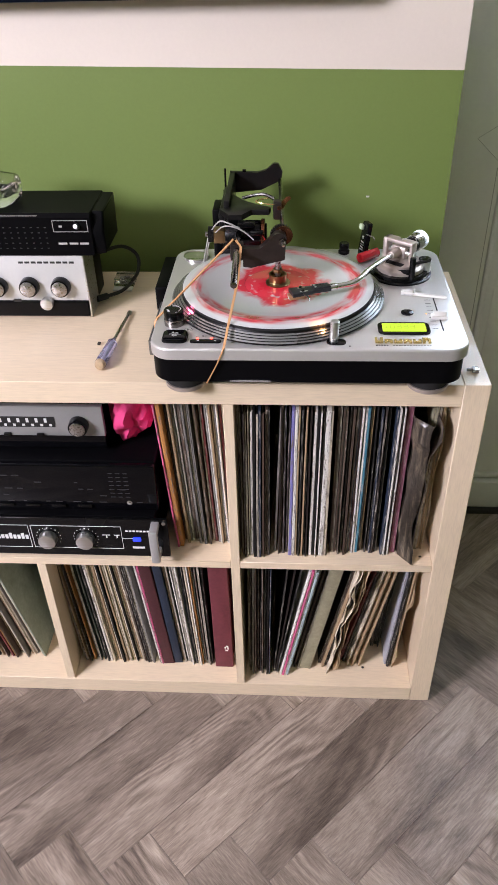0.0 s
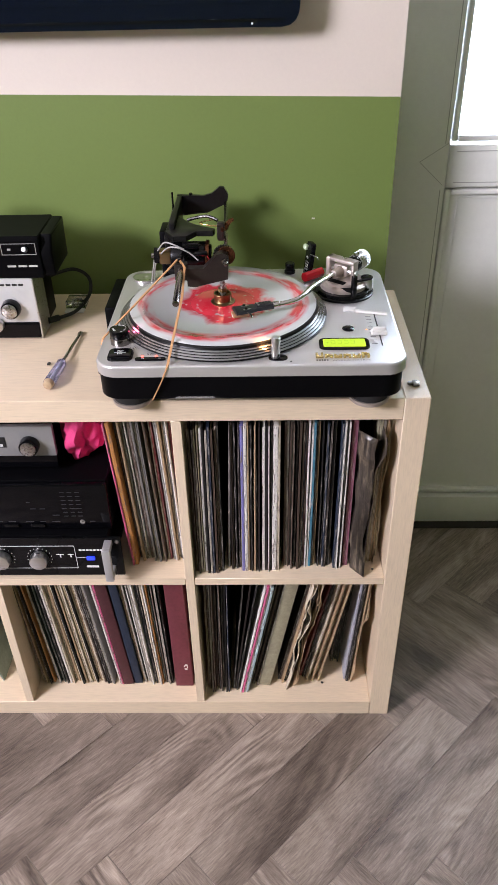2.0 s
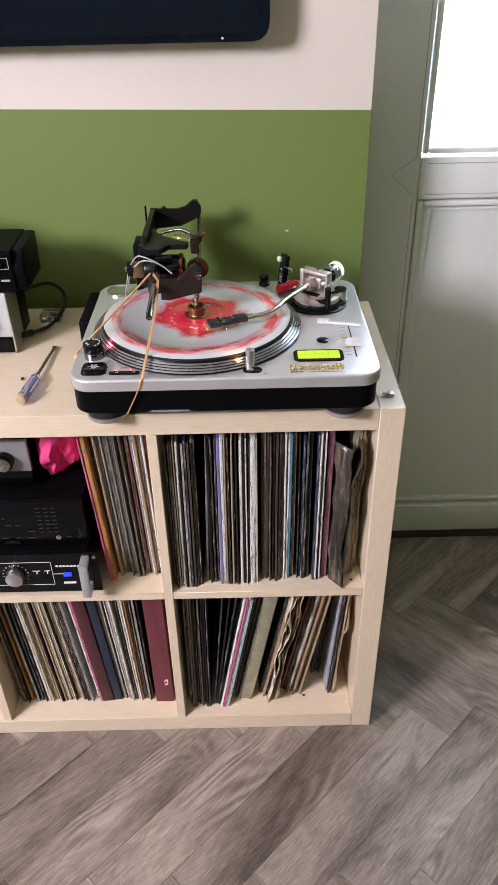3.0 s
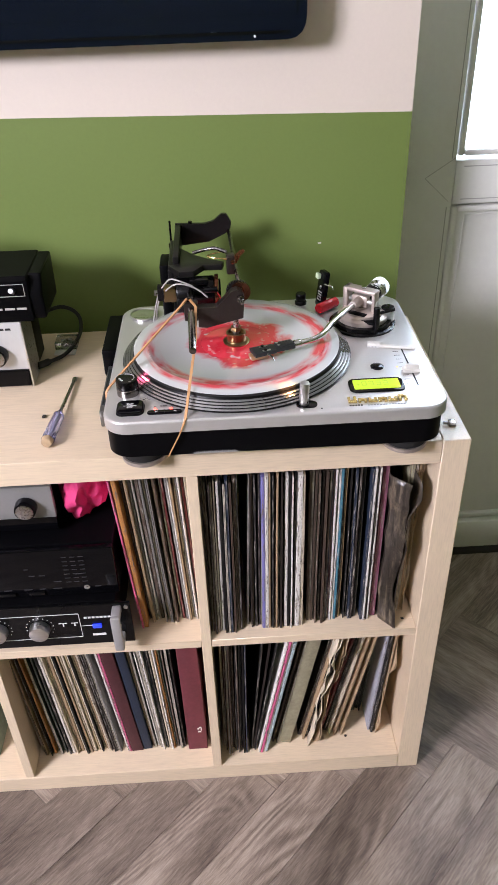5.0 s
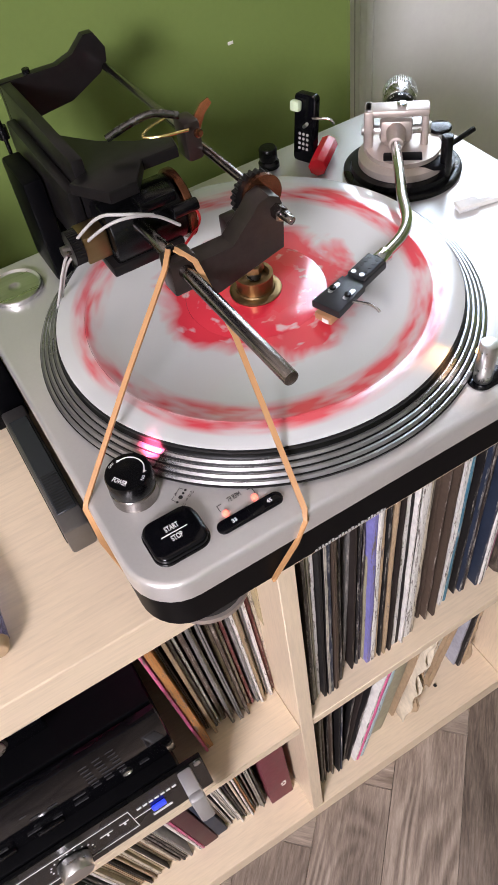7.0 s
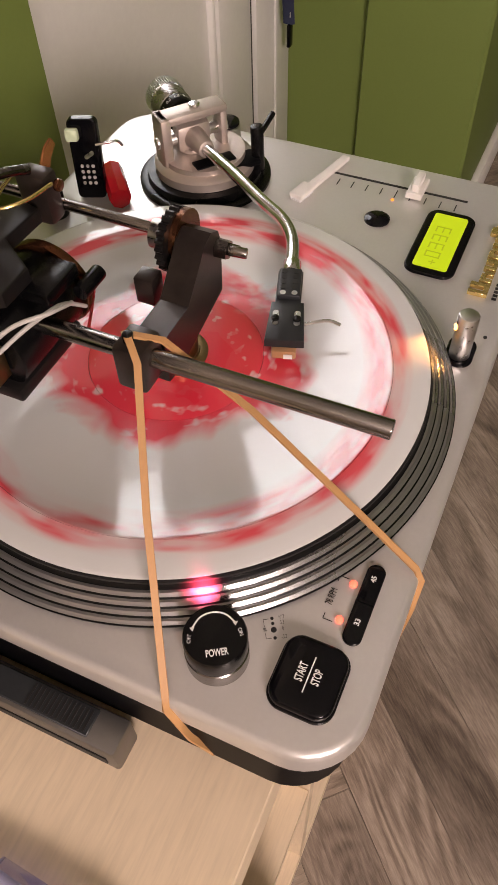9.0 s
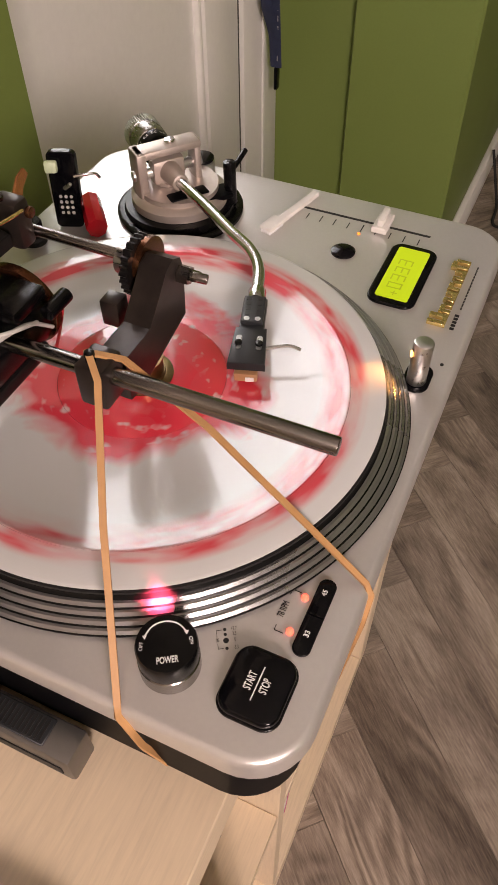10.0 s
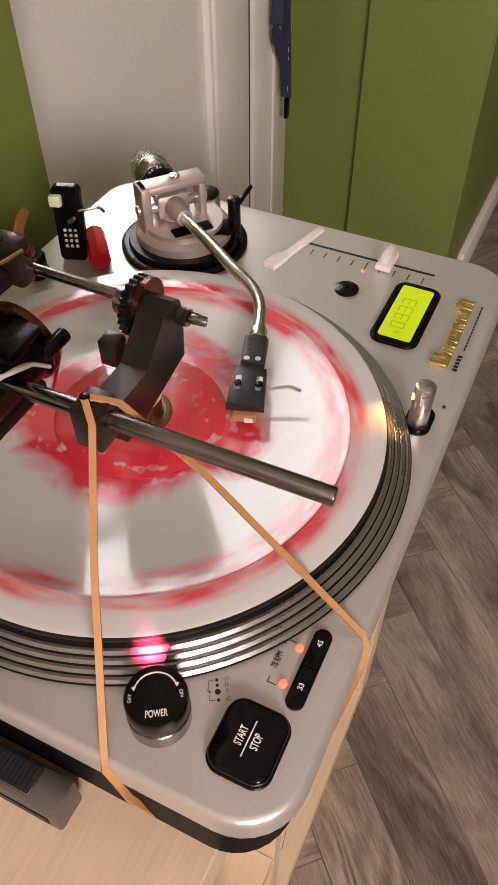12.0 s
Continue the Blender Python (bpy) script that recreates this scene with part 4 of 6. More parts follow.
    # adapter well at the back corner
    part("adapter_well", bm_lathe([(0.0225, 0), (0.0225, 0.003), (0.0215, 0.0036), (0.0195, 0.0020), (0.006, 0.0026), (0.0045, 0.0022), (0.003, 0.0010), (0.0, 0.0010)], (-0.452, 0.277, ZD + 0.0002), 48), M_ALU, t, "aluminium disc in the corner well")
    # black side fittings
    part("side_block", bm_box(-0.517, DX0 - 0.0002, 0.212, 0.340, ZT + 0.006, ZT + 0.052, 0.004), M_SATIN, t)
    sb = part("side_bar", bm_box(-0.5085, -0.4895, 0.074, 0.2075, ZT + 0.0025, ZT + 0.0285, 0.0022), M_GREYBAR, t, "satin metal bar with a dark inlay")
    part("bar_inlay", bm_box(-0.5060, -0.4915, 0.0905, 0.1925, ZT + 0.0284, ZT + 0.0300, 0.0006, 1), M_SHELL, sb)
    ribs = bmesh.new()
    for i in range(14):
        bm_box(-0.5045, -0.4930, 0.0930 + i * 0.0026, 0.0942 + i * 0.0026, ZT + 0.0299, ZT + 0.0305, bm=ribs)
    part("bar_ribs", ribs, M_INK, sb)
    part("bar_groove", bm_box(-0.5092, -0.5084, 0.080, 0.2015, ZT + 0.010, ZT + 0.0175), M_INK, sb)

    # tonearm
    ax, ay = -0.117, 0.213
    base = part("arm_base", bm_lathe([(0.050, 0), (0.050, 0.0025), (0.0485, 0.0035), (0.044, 0.0035), (0.043, 0.0085), (0.036, 0.0095), (0.0, 0.0095)], (ax, ay, ZD + 0.0002), 64), M_BLACK, t, "black ring under the tonearm")
    part("height_ring", bm_lathe([(0.0375, 0), (0.0375, 0.006), (0.034, 0.0085), (0.031, 0.009), (0.031, 0.013), (0.0, 0.0135)], (ax, ay, ZD + 0.0098), 64), M_PINKMETAL, base)
    words("print", "2 mm", 0.004, pose(ax + 0.035, ay - 0.028, ZD + 0.0040, 0, 0, 50), M_WHITEINK, base)
    return t, ax, ay


deck, AX, AY = build_turntable()


def build_tonearm(t):
    # local frame: u along the arm towards the record, v to its side
    u = Vector((-0.62, -0.785, 0)).normalized()
    v = Vector((u.y, -u.x, 0))
    c = Vector((-0.119, 0.221, 0))
    zc = ZD + 0.034

    def at(a, b, z):
        return c + u * a + v * b + Vector((0, 0, z))

    turn = Matrix(((u.x, v.x, 0, c.x), (u.y, v.y, 0, c.y), (0, 0, 1, 0), (0, 0, 0, 1)))
    arm = part("tonearm", bm_cyl(at(0, 0, ZD + 0.0236), at(0, 0, zc - 0.008), 0.0105, n=32), M_PINKMETAL, t, "polished S-shaped tonearm")
    # gimbal frame: a square yoke, open in the middle
    yoke = bm_box(-0.0095, 0.0095, 0.0185, 0.0265, zc - 0.016, zc + 0.020, 0.0022)
    bm_box(-0.0075, 0.0075, -0.0265, -0.0205, zc - 0.016, zc + 0.016, 0.0022, bm=yoke)
    bm_box(-0.0085, 0.0085, -0.0265, 0.0265, zc + 0.0135, zc + 0.020, 0.0022, bm=yoke)
    bm_box(-0.0075, 0.0075, -0.0265, 0.0265, zc - 0.0185, zc - 0.0125, 0.0022, bm=yoke)
    bmesh.ops.transform(yoke, matrix=turn, verts=yoke.verts[:])
    part("gimbal_yoke", yoke, M_PINKMETAL, arm)
    inner = bm_box(-0.0065, 0.0065, -0.0135, 0.0135, zc - 0.010, zc + 0.010, 0.004)
    bmesh.ops.transform(inner, matrix=turn, verts=inner.verts[:])
    part("gimbal_hub", inner, M_PINKMETAL, arm)
    part("pivot_pin", bm_cyl(at(0, -0.0285, zc), at(0, 0.0285, zc), 0.0042, n=20, bev=0.0008), M_ALU, arm)
    part("pivot_screw", bm_cyl(at(0, -0.004, zc + 0.0201), at(0, -0.004, zc + 0.0225), 0.0042, n=20, bev=0.0008), M_CHROME, arm)
    tube = bm_tube([at(0.004, 0, zc), at(0.028, 0.000, zc + 0.001), (-0.159, 0.166, zc + 0.002), (-0.176, 0.141, zc + 0.001), (-0.189, 0.119, zc - 0.001), (-0.204, 0.1065, zc - 0.003), (-0.2265, 0.0975, zc - 0.004)], 0.0042, 20)
    part("arm_tube", tube, M_CHROME, arm)
    part("arm_sleeve", bm_cyl(at(0.005, 0, zc), at(0.026, 0, zc + 0.0005), 0.0085, 0.0062, 28, 0.001), M_PINKMETAL, arm)
    part("rear_stub", bm_cyl(at(-0.006, 0, zc), at(-0.045, 0, zc + 0.001), 0.0048, n=20), M_ALU, arm)
    cw = part("counterweight", bm_cyl(at(-0.0345, -0.003, zc + 0.001), at(-0.060, -0.003, zc + 0.002), 0.0142, n=64, bev=0.0012), M_STEEL, arm, "chromed counterweight with black dial")
    kn = bmesh.new()
    for i in range(48):
        a = 6.283185 * i / 48
        o = v * (0.0144 * math.cos(a) - 0.003) + Vector((0, 0, 0.0144 * math.sin(a)))
        bm_cyl(at(-0.049, 0, zc + 0.0016) + o, at(-0.059, 0, zc + 0.002) + o, 0.0007, n=5, bm=kn)
    tagged(part("knurling", kn, M_ALU, cw), kind="stuff")
    dial = part("force_dial", bm_cyl(at(-0.0255, -0.003, zc + 0.0008), at(-0.0342, -0.003, zc + 0.001), 0.0122, 0.0137, 48, 0.0006), M_BLACK, cw)
    for txt, a in (("2.0", -32), ("2.5", 0), ("3.0", 32), ("1.5", -64), ("3.5", 64)):
        r = 0.0132
        rot = Matrix.Rotation(radians(-a), 4, u)
        m = Matrix.Translation(at(-0.030, -0.003, zc + 0.0009)) @ rot @ Matrix.Translation((0, 0, r)) @ Matrix(((v.x, -u.x, 0, 0), (v.y, -u.y, 0, 0), (0, 0, 1, 0), (0, 0, 0, 1)))
        words("print", txt, 0.0038, m, M_WHITEINK, dial)
    # headshell with cartridge
    p0, p1 = Vector((-0.2265, 0.0975, 0)), Vector((-0.2895, 0.0765, 0))
    h = (p1 - p0).normalized()
    w = Vector((h.y, -h.x, 0))
    zh = ZD + 0.0290
    mh = Matrix(((h.x, w.x, 0, p0.x), (h.y, w.y, 0, p0.y), (0, 0, 1, zh), (0, 0, 0, 1)))

    def head(name, bm, mat, par, label=""):
        bmesh.ops.transform(bm, matrix=mh, verts=bm.verts[:])
        return part(name, bm, mat, par, label)

    head("collar", bm_cyl((-0.003, 0, 0.001), (0.008, 0, 0.001), 0.0058, n=28, bev=0.0008), M_CHROME, arm)
    hs = head("headshell", bm_slab([(0.008, -0.0075), (0.036, -0.0075), (0.036, -0.0095), (0.068, -0.0112), (0.068, 0.0112), (0.036, 0.0095), (0.036, 0.0075), (0.008, 0.0075)], -0.001, 0.0045, 0.0008), M_SHELL, arm, "dark grey headshell with round holes")
    head("neck_top", bm_slab(rounded(0.009, 0.034, -0.0068, 0.0068, 0.0012), 0.0046, 0.0072, 0.0008), M_SHELL, hs)
    for i in range(5):
        for j in (-1, 1):
            head("hole", bm_lathe([(0.0018, 0), (0.0018, 0.0003), (0.0, 0.0003)], (0.0125 + i * 0.0047, j * 0.0034, 0.0073), 14), M_ALU if i > 3 else M_INK, hs)
    for j in (-1, 1):
        head("slot", bm_slab(rounded(0.044, 0.056, j * 0.0062 - 0.0018, j * 0.0062 + 0.0018, 0.0017), 0.0046, 0.0049), M_ALU, hs)
        head("screw", bm_cyl((0.0515, j * 0.0062, 0.0049), (0.0515, j * 0.0062, 0.0066), 0.0023, n=16, bev=0.0004), M_BLACK, hs)
    head("finger_lift", bm_tube([(0.052, -0.0105, 0.002), (0.050, -0.018, 0.0028), (0.049, -0.025, 0.0028), (0.050, -0.031, 0.0012)], 0.0011, 8), M_CHROME, hs)
    # lamp glow is painted into the colours of cartridge and stylus block
    cart = head("cartridge", bm_box(0.048, 0.0715, -0.0070, 0.0070, -0.0070, -0.0012, 0.0010), M_LITAMBER, hs, "small pale cartridge, coloured amber by painted lamp glow")
    head("stylus_block", bm_box(0.056, 0.0640, -0.0035, 0.0035, -0.0086, -0.0035, 0.001), M_LITORANGE, cart, "stylus block, coloured orange by painted lamp glow")
    head("cartridge_label", bm_box(0.0717, 0.0721, -0.005, 0.000, -0.0062, -0.0030), M_WHITEINK, cart)
    # anti-skate knob, lift lever and arm rest
    sk = part("anti_skate_knob", bm_cyl((-0.079, 0.212, ZD + 0.004), (-0.079, 0.212, ZD + 0.0225), 0.0105, n=36, bev=0.001), M_ALU, t, "knurled silver knob with a dark top")
    part("knob_cap", bm_cyl((-0.079, 0.212, ZD + 0.0226), (-0.079, 0.212, ZD + 0.0255), 0.0100, n=36, bev=0.001), M_GLOSS, sk)
    lv = part("lift_lever", bm_cyl((-0.1035, 0.1745, ZD + 0.006), (-0.1035, 0.1755, ZD + 0.0415), 0.0048, n=24, bev=0.001), M_BLACK, t)
    part("lever_arm", bm_tube([(-0.1035, 0.1752, ZD + 0.032), (-0.090, 0.1745, ZD + 0.035), (-0.0775, 0.174, ZD + 0.038)], 0.0022, 10), M_BLACK, lv)
    br = bm_box(0.016, 0.034, -0.040, -0.014, ZD + 0.015, ZD + 0.019, 0.001)
    bm_box(0.018, 0.030, -0.022, 0.010, ZD + 0.019, ZD + 0.024, 0.0015, bm=br)
    bmesh.ops.transform(br, matrix=turn, verts=br.verts[:])
    part("lift_bracket", br, M_SATIN, lv)
    part("lift_post", bm_cyl(at(0.026, -0.026, ZD + 0.006), at(0.026, -0.026, ZD + 0.015), 0.006, n=20), M_PINKMETAL, lv)


build_tonearm(deck)

# ---- the record on the platter ----
rec = thing("picture_disc", (PX, PY, ZD + 0.0171), "red and milky white picture disc on the platter", "record")
for nm, prof in (("outer_rim", [(0.1245, 0), (0.1440, 0), (0.1452, 0.0009), (0.1452, 0.0014), (0.1435, 0.0021), (0.1245, 0.0020), (0.1245, 0)]),
                 ("grooved_band", [(0.0508, 0), (0.1243, 0), (0.1243, 0.0022), (0.1232, 0.0022), (0.1228, 0.0019), (0.0508, 0.0019), (0.0508, 0)]),
                 ("centre_label", [(0.0037, 0), (0.0506, 0), (0.0506, 0.0019), (0.0500, 0.0021), (0.0037, 0.0021), (0.0037, 0)])):
    ob = part(nm, bm_lathe(prof, n=128), M_DISC, rec)
    ob.matrix_basis = pose(PX, PY, ZD + 0.0171, 0, 0, 70)

ad = thing("centre_adapter", (PX, PY, ZD + 0.0193), "brass centre adapter on the record", "adapter")
part("flange", bm_lathe([(0.0037, 0), (0.0185, 0), (0.0188, 0.0012), (0.0172, 0.0022), (0.0142, 0.0022), (0.0137, 0.0035), (0.0037, 0.0035)], (PX, PY, ZD + 0.0194), 56), M_BRASS, ad)
part("cup", bm_lathe([(0.0037, 0), (0.0132, 0), (0.0132, 0.0085), (0.0137, 0.0095), (0.0137, 0.0112), (0.0110, 0.0112), (0.0105, 0.0060), (0.0037, 0.0055)], (PX, PY, ZD + 0.0230), 56), M_BRASS, ad)
part("stem", bm_cyl((PX, PY, ZD + 0.0315), (PX + 0.001, PY - 0.001, ZD + 0.0560), 0.0052, 0.0042, 24), M_STEEL, ad)
part("stem_nut", bm_cyl((PX, PY, ZD + 0.0375), (PX, PY, ZD + 0.0425), 0.0078, n=6), M_BRASS, ad)


# ---- the home-made lathe on top ----
def build_machine():
    m = thing("cutting_lathe", (-0.36, 0.27, ZD), "home-made black and copper cutting lathe strapped over the record", "machine")
    sx, sz = -0.304, 0.940
    # carrier arm over the spindle
    prof = [(-0.3615, 0.900), (-0.350, 0.8985), (-0.3005, 0.9105), (-0.2985, 0.940), (-0.3010, 0.9475), (-0.308, 0.951), (-0.316, 0.9485), (-0.3205, 0.943), (-0.3365, 0.9275), (-0.3615, 0.9275)]
    b = bm_slab([(x, -z) for x, z in prof], 0.1075, 0.1235, 0.001)
    bmesh.ops.transform(b, matrix=Matrix(((1, 0, 0, 0), (0, 0, 1, 0), (0, -1, 0, 0), (0, 0, 0, 1))), verts=b.verts[:])
    bmesh.ops.recalc_face_normals(b, faces=b.faces[:])
    part("carrier_arm", b, M_BRONZE, m, "dark bronze carrier arm")
    cl = part("rod_clamp", bm_box(-0.3800, -0.3612, 0.1085, 0.1245, 0.9085, 0.9340, 0.002), M_BRONZE, m)
    part("clamp_pin", bm_cyl((-0.3735, 0.118, 0.9340), (-0.3735, 0.118, 0.9395), 0.0026, n=16, bev=0.0006), M_BLACK, cl)
    part("counter_rod", bm_cyl((-0.3672, -0.005, 0.9232), (-0.3735, 0.235, 0.9265), 0.0046, n=28, bev=0.0005), M_ROD, m, "long dull steel rod")
    # lead screw with gear and nuts
    part("lead_screw", bm_cyl((sx + 0.002, 0.096, sz - 0.001), (sx - 0.008, 0.345, sz + 0.010), 0.0030, n=20, bev=0.0005), M_ROD, m)
    part("screw_nut", bm_cyl((sx, 0.1005, sz), (sx, 0.1070, sz), 0.0050, n=6), M_ROD, m)
    part("screw_tip", bm_cyl((sx + 0.002, 0.0915, sz - 0.001), (sx, 0.1005, sz), 0.0027, n=16, bev=0.0006), M_ROD, m)

    ring = []
    for i in range(96):
        a = 6.283185 * i / 96
        r = 0.0165 if i % 4 < 2 else 0.0152
        ring.append((sx - 0.002 + r * math.cos(a), -(sz + r * math.sin(a))))
    g = bm_slab(ring, 0.1275, 0.1320)
    bmesh.ops.transform(g, matrix=Matrix(((1, 0, 0, 0), (0, 0, 1, 0), (0, -1, 0, 0), (0, 0, 0, 1))), verts=g.verts[:])
    bmesh.ops.recalc_face_normals(g, faces=g.faces[:])

    gp = part("gear", g, M_IRON, m)
    part("gear_hub", bm_cyl((sx - 0.001, 0.1322, sz), (sx - 0.002, 0.142, sz), 0.0075, n=24, bev=0.001), M_STEEL, gp)
    part("copper_washer", bm_cyl((sx + 0.001, 0.1237, sz + 0.001), (sx + 0.001, 0.1273, sz + 0.001), 0.0138, n=40), M_COPPER, m)
    part("follower_block", bm_box(sx - 0.023, sx - 0.012, 0.133, 0.144, 0.911, 0.927, 0.001), M_BRONZE, m)
    # motor, lying across
    my, mz = 0.190, 0.916
    mo = part("motor", bm_cyl((-0.392, my, mz), (-0.338, my, mz), 0.0225, n=44, bev=0.002), M_BLACK, m, "small black round motor")
    part("motor_cover", bm_cyl((-0.3378, my, mz), (-0.332, my, mz), 0.0245, n=44, bev=0.001), M_COPPER, mo, "copper end ring")
    part("motor_face", bm_cyl((-0.3318, my, mz), (-0.329, my, mz), 0.0175, n=36, bev=0.001), M_BLACK, mo)
    part("motor_shaft", bm_cyl((-0.424, my - 0.006, mz + 0.004), (-0.3922, my - 0.004, mz + 0.002), 0.0036, n=18), M_STEEL, mo)
    wh = part("drive_wheel", bm_cyl((-0.4185, my - 0.006, mz + 0.004), (-0.4110, my - 0.006, mz + 0.004), 0.0110, n=60), M_IRON, mo)
    kn = bmesh.new()
    for i in range(40):
        a = 6.283185 * i / 40
        bm_box(-0.4185, -0.4110, my - 0.006 + 0.0110 * math.cos(a) - 0.0006, my - 0.006 + 0.0110 * math.cos(a) + 0.0006, mz + 0.004 + 0.0110 * math.sin(a) - 0.0006, mz + 0.004 + 0.0110 * math.sin(a) + 0.0006, bm=kn)
    tagged(part("knurling", kn, M_IRON, wh), kind="stuff")
    part("brass_boss", bm_box(-0.4105, -0.3930, my - 0.014, my + 0.006, mz - 0.008, mz + 0.012, 0.001), M_BRASS, mo)
    part("terminal_block", bm_box(-0.372, -0.346, 0.160, 0.176, 0.938, 0.9455, 0.0015), M_BLACK, mo)
    part("terminal", bm_cyl((-0.352, 0.158, 0.932), (-0.334, 0.158, 0.932), 0.0042, n=20, bev=0.0006), M_BLACK, mo)
    # C-shaped frame of bent plate: far arm with the bearing, side wall, near arm to the lead screw
    far_arm = [(-0.3955, 0.9635), (-0.349, 0.962), (-0.335, 0.966), (-0.3225, 0.9765), (-0.3145, 0.976), (-0.3075, 0.963), (-0.3090, 0.953), (-0.316, 0.946), (-0.344, 0.933), (-0.362, 0.9315), (-0.3955, 0.928)]
    fa = bm_slab([(x, -z) for x, z in far_arm], 0.347, 0.3555, 0.0012)
    bmesh.ops.transform(fa, matrix=Matrix(((1, 0, 0, 0), (0, 0, 1, 0), (0, -1, 0, 0), (0, 0, 0, 1))), verts=fa.verts[:])
    bmesh.ops.recalc_face_normals(fa, faces=fa.faces[:])
    part("far_arm", fa, M_IRON, m)
    part("side_wall", bm_box(-0.3955, -0.3868, 0.206, 0.3468, 0.9000, 0.9630, 0.0012), M_IRON, m)
    near_arm = [(-0.3865, 0.268), (-0.3868, 0.206), (-0.402, 0.200), (-0.386, 0.172), (-0.366, 0.172), (-0.352, 0.194), (-0.326, 0.193), (-0.323, 0.206), (-0.345, 0.219), (-0.366, 0.238)]
    part("near_arm", bm_slab(near_arm, 0.946, 0.954, 0.0012), M_IRON, m)
    part("side_cheek", bm_box(-0.4040, -0.3957, 0.205, 0.330, 0.8940, 0.9448, 0.002), M_IRON, m)
    part("rear_box", bm_box(-0.4200, -0.4045, 0.262, 0.312, ZD + 0.0003, 0.9300, 0.003), M_SATIN, m)
    part("lug_pin", bm_cyl((-0.372, 0.3515, 0.9620), (-0.372, 0.3515, 0.9660), 0.0030, n=14), M_BLACK, m)
    pin = bm_cyl((-0.4045, 0.352, 0.905), (-0.4045, 0.356, 0.9665), 0.0017, n=10)
    bm_cyl((-0.4045, 0.354, 0.921), (-0.4045, 0.354, 0.931), 0.0042, n=14, bm=pin)
    part("adjusting_pin", pin, M_BLACK, m)
    # joint on the lead screw, with copper leaf and small rod
    part("half_nut", bm_box(-0.3195, -0.3070, 0.192, 0.210, 0.938, 0.966, 0.003), M_BRONZE, m)
    leaf = bm_slab([(-0.3120, -0.951), (-0.3045, -0.952), (-0.2985, -0.963), (-0.2925, -0.968), (-0.2945, -0.9720), (-0.3005, -0.9700), (-0.3070, -0.963)], 0.2015, 0.2035, 0.0006)
    bmesh.ops.transform(leaf, matrix=Matrix(((1, 0, 0, 0), (0, 0, 1, 0), (0, -1, 0, 0), (0, 0, 0, 1))), verts=leaf.verts[:])
    bmesh.ops.recalc_face_normals(leaf, faces=leaf.faces[:])
    part("copper_leaf", leaf, M_LEAF, m, "worn copper leaf")
    part("leaf_screw", bm_cyl((-0.3105, 0.1918, 0.9580), (-0.3105, 0.1890, 0.9580), 0.0032, n=16, bev=0.0006), M_COPPER, m)
    part("tracking_rod", bm_tube([(-0.3665, 0.2115, 0.9660), (-0.350, 0.2100, 0.9705), (-0.334, 0.2060, 0.9735), (-0.318, 0.2000, 0.9690)], 0.0026, 12), M_DARKSTEEL, m)
    part("yellow_wire", bm_tube([(-0.322, 0.205, 0.9690), (-0.338, 0.204, 0.9665), (-0.346, 0.198, 0.9655), (-0.336, 0.190, 0.9655), (-0.318, 0.188, 0.9640)], 0.0010, 8), M_GOLD, m)
    # wires
    part("wire", bm_tube([(-0.368, 0.150, 0.9420), (-0.3865, 0.1477, 0.9516), (-0.4005, 0.1629, 0.9468), (-0.4170, 0.1850, 0.9200), (-0.4247, 0.2020, 0.8940), (-0.4360, 0.2230, ZD + 0.004)], 0.0011, 10), M_WIREG, m)
    part("wire", bm_tube([(-0.3480, 0.1600, 0.9200), (-0.3623, 0.1600, 0.9330), (-0.3800, 0.1570, 0.9420), (-0.3962, 0.1640, 0.9382), (-0.4130, 0.1860, 0.9150), (-0.4222, 0.2028, 0.8935), (-0.4320, 0.2260, ZD + 0.004)], 0.0011, 10), M_WIREG, m)
    part("wire", bm_tube([(-0.338, 0.158, 0.934), (-0.330, 0.168, 0.912), (-0.343, 0.165, 0.902), (-0.356, 0.160, 0.900)], 0.0009, 8), M_WIRER, m)
    # legs that stand on the deck behind the platter
    part("rear_leg", bm_box(-0.4015, -0.3865, 0.292, 0.312, ZD + 0.0005, 0.8935, 0.002), M_IRON, m)
    part("leg_foot", bm_box(-0.4085, -0.372, 0.287, 0.3135, ZD + 0.0002, ZD + 0.0085, 0.002), M_IRON, m)
    part("motor_cradle", bm_box(-0.3975, -0.342, 0.171, 0.2085, 0.893, 0.9015, 0.002), M_IRON, m)
    return m


build_machine()

# ---- small lamps of the turntable ----
lamp = new("stylus_lamp_light", bpy.data.lights.new("stylus_lamp_light", "SPOT"))
lamp.data.energy, lamp.data.color, lamp.data.spot_size, lamp.data.spot_blend, lamp.data.shadow_soft_size = 0.13, (1.0, 0.46, 0.12), radians(75), 0.7, 0.002
lamp.matrix_world = look((-0.2370, -0.0063, ZD + 0.0245), (-0.258, 0.010, ZD + 0.008))
strobe = new("strobe_light", bpy.data.lights.new("strobe_light", "SPOT"))
strobe.data.energy, strobe.data.color, strobe.data.spot_size, strobe.data.spot_blend, strobe.data.shadow_soft_size = 0.8, (1.0, 0.10, 0.20), radians(108), 0.8, 0.0015
strobe.matrix_world = look((-0.4405, 0.0520, ZD + 0.0180), (-0.428, 0.0625, ZD + 0.001))

# ---- rubber band ----
rb = thing("rubber_band", (-0.3735, 0.1, 0.93), "stretched tan rubber band holding the lathe down", "rubber band")


